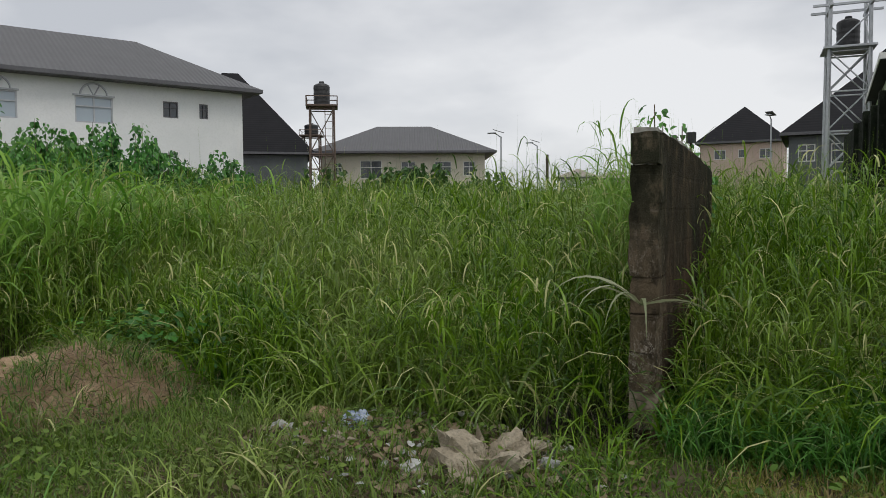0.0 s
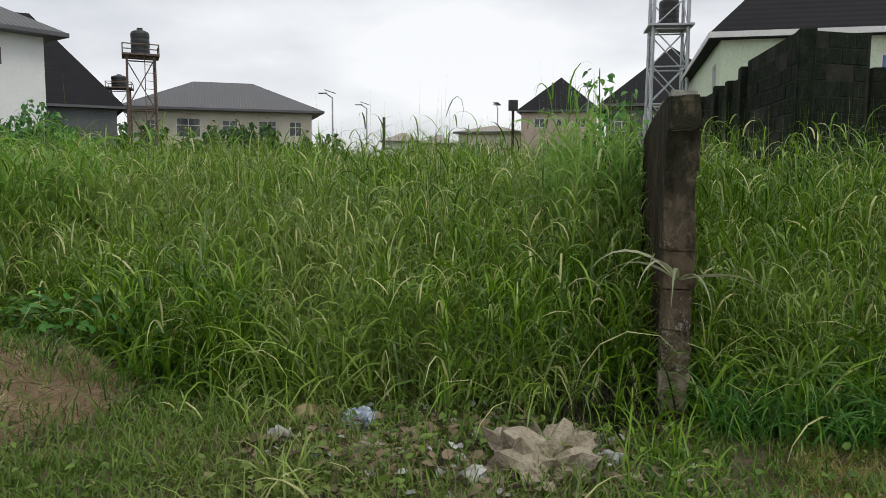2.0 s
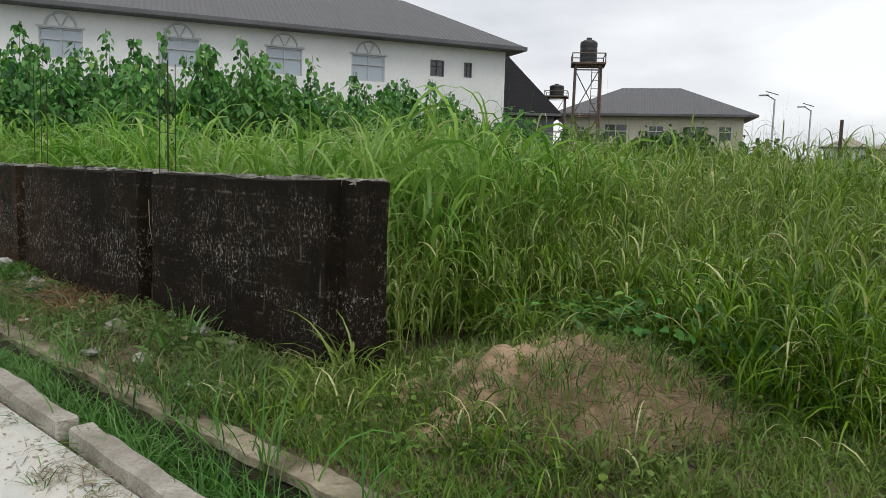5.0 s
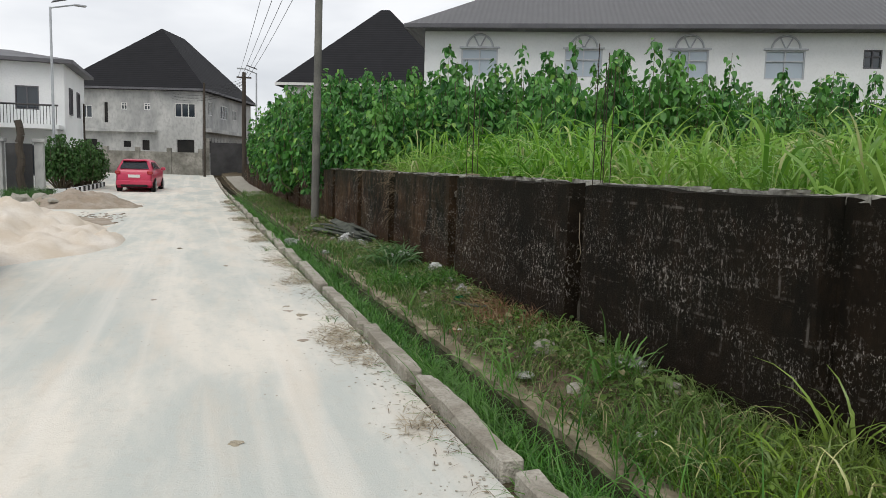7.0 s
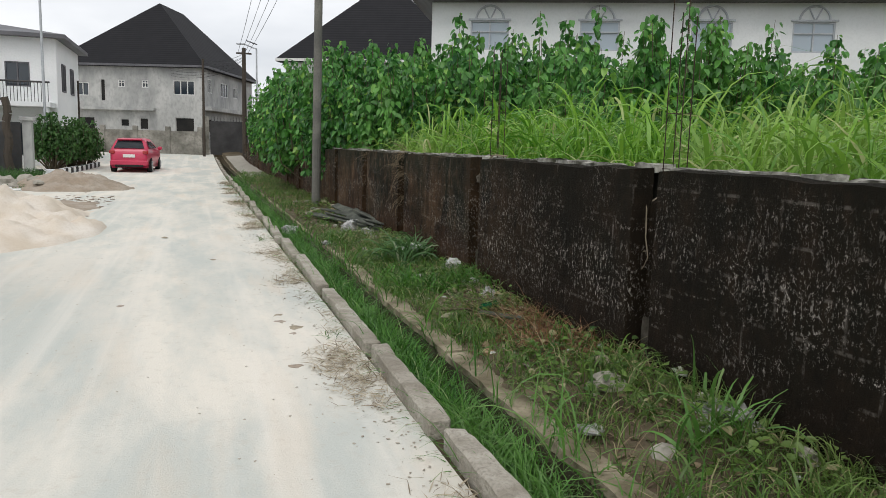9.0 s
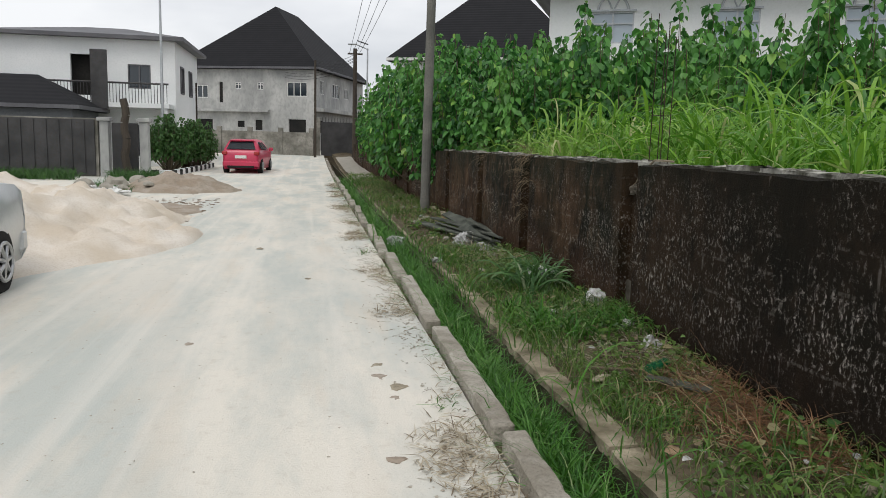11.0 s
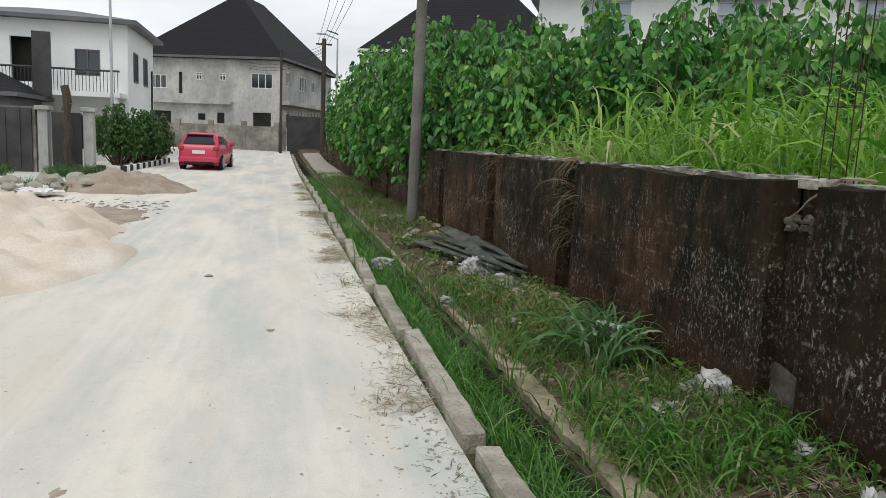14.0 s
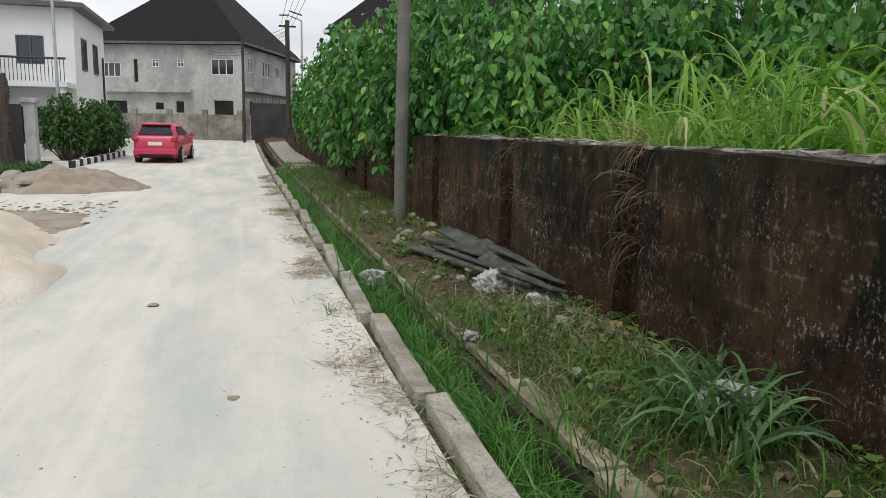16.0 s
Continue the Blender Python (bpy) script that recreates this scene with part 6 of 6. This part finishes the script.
litter("plastic_bag", pose(2.86, 2.25, 0.13), 0.09, 1.3, 6, PALEFILM, "small white printed plastic sachet on the verge", "bag")
litter("plastic_bag", pose(2.78, 4.72, 0.3), 0.13, 0.45, 7, PALEFILM, "pale plastic sheet caught in the strap-leaved weed", "bag")
litter("plastic_bag", pose(1.8, 9.3, -0.02), 0.14, 0.9, 8, PALEFILM, "white plastic bag in the drain", "bag")
litter("plastic_bag", pose(1.68, 6.05, -0.14), 0.09, 0.6, 9, PLASTIC, "white plastic bag in the drain", "bag")
litter("plastic_bag", pose(2.7, 7.95, 0.16), 0.2, 0.75, 10, PALEFILM, "dirty white plastic bag under the planks", "bag")
litter("plastic_bag", pose(2.78, 7.08, 0.14), 0.17, 0.75, 16, PALEFILM, "dirty white plastic bag beside the planks", "bag")
litter("plastic_bag", pose(2.97, -1.08, 0.14), 0.19, 0.4, 17, PLASTIC, "torn white plastic film on the verge", "bag", 0.9)
litter("plastic_bag", pose(2.02, 6.55, 0.13), 0.08, 0.4, 18, PLASTIC, "torn white plastic film on the verge", "bag", 0.9)
litter("plastic_bag", pose(2.9, 0.25, 0.12), 0.11, 0.4, 19, PLASTIC, "torn white plastic film on the verge", "bag", 0.9)
litter("plastic_bag", pose(2.68, 3.5, 0.13), 0.16, 0.35, 20, PLASTIC, "torn white plastic film on the verge", "bag", 0.9)
solid("bottle", rod((0, 0, 0.04), (0.2, 0.02, 0.045), 0.04, 0.035, 12), GREENBOTTLE, "crushed green plastic bottle on the verge", "bottle", pose(2.59, 1.69, 0.14, 0, 0, 30))
for k, (x, y, s) in enumerate(((2.7, 4.6, 0.07), (2.3, 4.9, 0.05), (2.95, 5.0, 0.1), (3.0, 6.3, 0.09), (2.4, 7.2, 0.05), (2.9, 7.0, 0.07), (2.8, 10.9, 0.12), (2.6, 11.3, 0.1), (2.35, 2.1, 0.05), (2.2, 0.6, 0.06), (2.6, -0.4, 0.12), (2.4, -1.3, 0.08), (2.9, 12.9, 0.1), (2.5, 14, 0.09), (2.6, 17, 0.1), (2.75, 2.9, 0.06))):
    solid("stone", crumple(s, 0.7, k + 40, 2, 0.4), CONC if k % 3 else CLAY, "broken stone lying on the verge", "stone", pose(x, y, float(ground_z(x, y)), 0, 0, k * 33), "loose stones")
for k, (x, y, z, l, turn, tip, roll) in enumerate(((2.3, 9.9, 0.24, 2.6, -78, -1, 8), (2.55, 10.1, 0.30, 2.9, -79, 0, -10), (2.95, 10.4, 0.32, 2.9, -87, 0, 14), (2.75, 10.0, 0.40, 2.4, -84, 4, 22), (2.5, 9.3, 0.30, 2.3, -80, 0, -16), (2.95, 9.2, 0.38, 2.1, -92, 5, 12), (2.72, 8.4, 0.36, 1.6, -84, 7, 30), (2.5, 9.7, 0.34, 1.5, -60, 3, 0), (2.85, 8.6, 0.42, 1.2, -70, 8, -10))):
    bm = block(0, -0.075, 0, l, 0.075, 0.03, 0.006)
    solid("plank", bm, PLANKM, "weathered grey-green plank in a pile by the wall", "plank", pose(x, y, z, roll, tip, turn), "pile of planks")
solid("branch", rod((0, 0, 0), (0.75, 0.1, 0.04), 0.014, 0.008, 6), BARK, "dead stick lying on the verge", "branch", pose(2.25, 1.9, 0.14, 0, 0, -35))
solid("plank", block(0, -0.05, 0, 0.4, 0.05, 0.02, 0.004), PLANKM, "splintered pale board lying on the verge", "plank", pose(2.5, 1.55, 0.17, 0, 2, -40))
solid("branch", rod((0, 0, 0), (0.5, 0.05, 0.02), 0.012, 0.01, 6), PLANKM, "pale stick lying in the short grass", "branch", pose(3.3, -5.3, 0.15, 0, 0, 70))
for k, (x, y, s) in enumerate(((1.0, 2.0, 0.08), (0.9, 2.25, 0.06), (1.12, 2.1, 0.05), (0.95, 1.8, 0.05), (0.15, -1.5, 0.04), (-0.5, 3.2, 0.04), (0.4, 6, 0.04), (-1.1, -3.0, 0.07), (0.9, 2.5, 0.06), (0.85, 0.9, 0.05), (-0.3, 8.5, 0.05))):
    solid("leaf_litter", crumple(s, 0.22, k + 70, 2, 0.8), RUBBLE if k % 2 else SACK, "dry leaf or scrap lying on the sandy road", "litter", pose(x, y, 0.004, 0, 0, k * 50), "scraps on the road")


def grit(name, at, size, material, label, seed):
    """Loose angular stones lying about, far too many to count."""
    rng_ = np.random.default_rng(seed)
    n = len(at)
    s = size * rng_.uniform(0.4, 1.4, n) ** 1.5
    corner = np.array([(a, b, c) for c in (-0.4, 0.5) for b in (-1, 1) for a in (-1, 1)], float)
    co = corner[None] * s[:, None, None] * rng_.uniform(0.5, 1.15, (n, 8, 3)) * np.array([1.2, 0.8, 0.5])
    a = rng_.uniform(0, 6.28, n)
    ca, sa = np.cos(a)[:, None], np.sin(a)[:, None]
    x, y = co[..., 0] * ca - co[..., 1] * sa, co[..., 0] * sa + co[..., 1] * ca
    z = np.where(at[:, 0] < 1.34, road_z(at[:, 0], at[:, 1]), at_z(at[:, 0], at[:, 1]) + 0.01)
    co = np.stack([x + at[:, 0:1], y + at[:, 1:2], co[..., 2] + z[:, None] + 0.2 * s[:, None]], -1).reshape(-1, 3)
    k = (np.arange(n) * 8)[:, None]
    f = np.concatenate([k + np.array(q) for q in ((0, 2, 3, 1), (4, 5, 7, 6), (0, 1, 5, 4), (2, 6, 7, 3), (0, 4, 6, 2), (1, 3, 7, 5))], 0)
    tagged(new(name, quads(name, co, f, material)), label, "gravel", kind="stuff")


grit("gravel", region(24000, 81, 0.45, 1.37, -8, 26, lambda x, y: np.random.default_rng(5).random(len(x)) < np.clip((x - 0.55) / 0.75, 0.05, 1) ** 3 * (0.55 + 0.45 * np.sin(1.9 * y + 1))), 0.006, GRITM, "loose grit and small stones along the kerb", 81)
grit("gravel", region(1500, 82, -3.5, 0.8, -6, 24, lambda x, y: np.sin(0.9 * x + 0.35 * y) + np.sin(0.7 * y) > -0.4), 0.0045, GRITM, "scattered grit on the sandy road", 82)
grit("gravel", region(2600, 83, -7, -1.8, 12, 20, lambda x, y: np.random.default_rng(6).random(len(x)) < np.exp(-((x + 3.2) / 1.5) ** 2 - ((y - 14.6) / 2.4) ** 2)), 0.03, RUBBLE, "spread of grey gravel on the sand", 83)
grit("gravel", region(900, 84, 2.06, 3.1, -3, 24, lambda x, y: np.sin(1.1 * y) + np.sin(2.7 * y + x) > 0.2), 0.014, CONC, "small stones on the verge", 84)

# torn plastic, paper and rubble lying over the verge
rng_s = random.Random(77)
for k in range(34):
    x, y = rng_s.uniform(2.15, 3.1), rng_s.uniform(-2.4, 13.5)
    bm = crumple(rng_s.uniform(0.03, 0.075), rng_s.uniform(0.3, 0.8), k + 300, 2, 0.9)
    mat, words, kind_ = ((PLASTIC, "scrap of dirty white plastic film among the weeds", "scrap"), (SACK, "soiled paper scrap among the weeds", "scrap"), (CONC, "broken lump of grey concrete among the weeds", "stone"))[k % 3]
    solid("stone" if k % 3 == 2 else "plastic_scrap" if k % 3 == 0 else "paper_scrap", bm, mat, words, kind_, pose(x, y, float(ground_z(x, y)) + 0.05, rng_s.uniform(-20, 20), rng_s.uniform(-20, 20), rng_s.uniform(0, 360)), "litter on the verge")

# ---------------------------------------------------------------- weeds and rubbish by the gates
tufts("roadside_weeds", region(420, 140, -14, -5.4, 25.6, 28.0, lambda x, y: np.sin(1.3 * x + y) + np.sin(2.7 * x) > -0.5), 0.5, 0.03, HEDGE, "rough weeds along the foot of the compound gates", 140, 10, 1.9, 0.12, 4)
tufts("roadside_weeds", region(120, 141, -6.4, -3.6, 19.6, 23.4, lambda x, y: np.sin(2.3 * x + y) > 0.2), 0.32, 0.02, HEDGE, "sparse weeds on the dirt heap", 141, 8, 1.9, 0.1, 4)
for k, (x, y, rad, flat) in enumerate(((-4.9, 18.5, 0.5, 0.35), (-5.5, 18.9, 0.42, 0.4), (-4.4, 21.6, 0.3, 0.5), (-6.1, 18.2, 0.36, 0.5))):
    litter("plastic_sheet", pose(x, y, 0.06, 0, 0, 50 * k), rad, flat, 60 + k, PLATE if k < 2 else SACK, "crumpled pale plastic sheeting dumped beside the sand", "sheeting", 0.9)
bm = bmesh.new()
trunk = [Vector((-6.55 + 0.05 * math.sin(1.7 * k), 27.9, 0.3 * k)) for k in range(11)]
for a, b in zip(trunk, trunk[1:]):
    rod(a, b, 0.16 - 0.006 * a.z, 0.15 - 0.006 * b.z, 9, bm)
solid("tree_stump", bm, WOODPOLE, "bare dark tree trunk standing between the gate piers", "tree trunk")

# burnt patch at the foot of the short wall, yellow turf and dark low grass beyond it
CHAR = leafy("charred_stalk", (0.012, 0.01, 0.008), (0.035, 0.028, 0.022), (0.10, 0.08, 0.06), 0.08, 0.8, 0.05)
ASH = mottled("black_ash", (0.014, 0.013, 0.012), (0.04, 0.037, 0.033), 6, 40, 0.95, 0.8, c=(0.12, 0.12, 0.115))
DRYTURF = leafy("yellowed_turf", (0.16, 0.17, 0.03), (0.34, 0.31, 0.09), (0.36, 0.27, 0.13), 0.2, 0.6, 0.25)
heap("ash_patch", pose(4.3, -8.1, 0.1, 0, 0, 20), 0.42, 0.36, 0.05, ASH, "black ash and cinders of a small rubbish fire", 21, 0.8, 30)
tufts("charred_grass", region(60, 150, 4.2, 4.75, -8.4, -7.7, lambda x, y: np.hypot((x - 4.45) / 0.3, (y + 8.05) / 0.35) < 1), 0.4, 0.007, CHAR, "blackened burnt grass stalks beside the wall end", 150, 9, 1.2, 0.05, 4, 1.1)
tufts("short_grass", region(1500, 151, 2.6, 4.5, -11.5, -8.6, lambda x, y: np.sin(1.9 * x + 1.1 * y) + np.sin(2.7 * y - x) > -0.6), 0.11, 0.006, DRYTURF, "short yellowed turf", 151, 9, 1.9, 0.07, 3)
tufts("low_grass", region(620, 152, 4.3, 5.4, -12, -8.65, lambda x, y: x > 4.35 + 0.15 * np.sin(2.3 * y)), 0.5, 0.013, DITCH, "dark lush low grass before the thicket", 152, 11, 2.3, 0.06, 5)
rng_t = random.Random(31)
for k in range(15):
    x, y = rng_t.gauss(3.8, 0.26), rng_t.uniform(-8.4, -6.3)
    bm = crumple(rng_t.uniform(0.03, 0.075), rng_t.uniform(0.35, 0.8), k + 700, 2, 0.95)
    mat, words, name = ((SACK, "crumpled brown paper tipped on the verge", "paper_scrap"), (PLASTIC, "dirty white plastic film tipped on the verge", "plastic_scrap"), (CLAY, "clod of brown earth among the rubbish", "clod"))[k % 3]
    solid(name, bm, mat, words, "clod" if k % 3 == 2 else "scrap", pose(x, y, float(ground_z(x, y)) + 0.02, rng_t.uniform(-15, 15), rng_t.uniform(-15, 15), rng_t.uniform(0, 360)), "rubbish tipped on the verge")
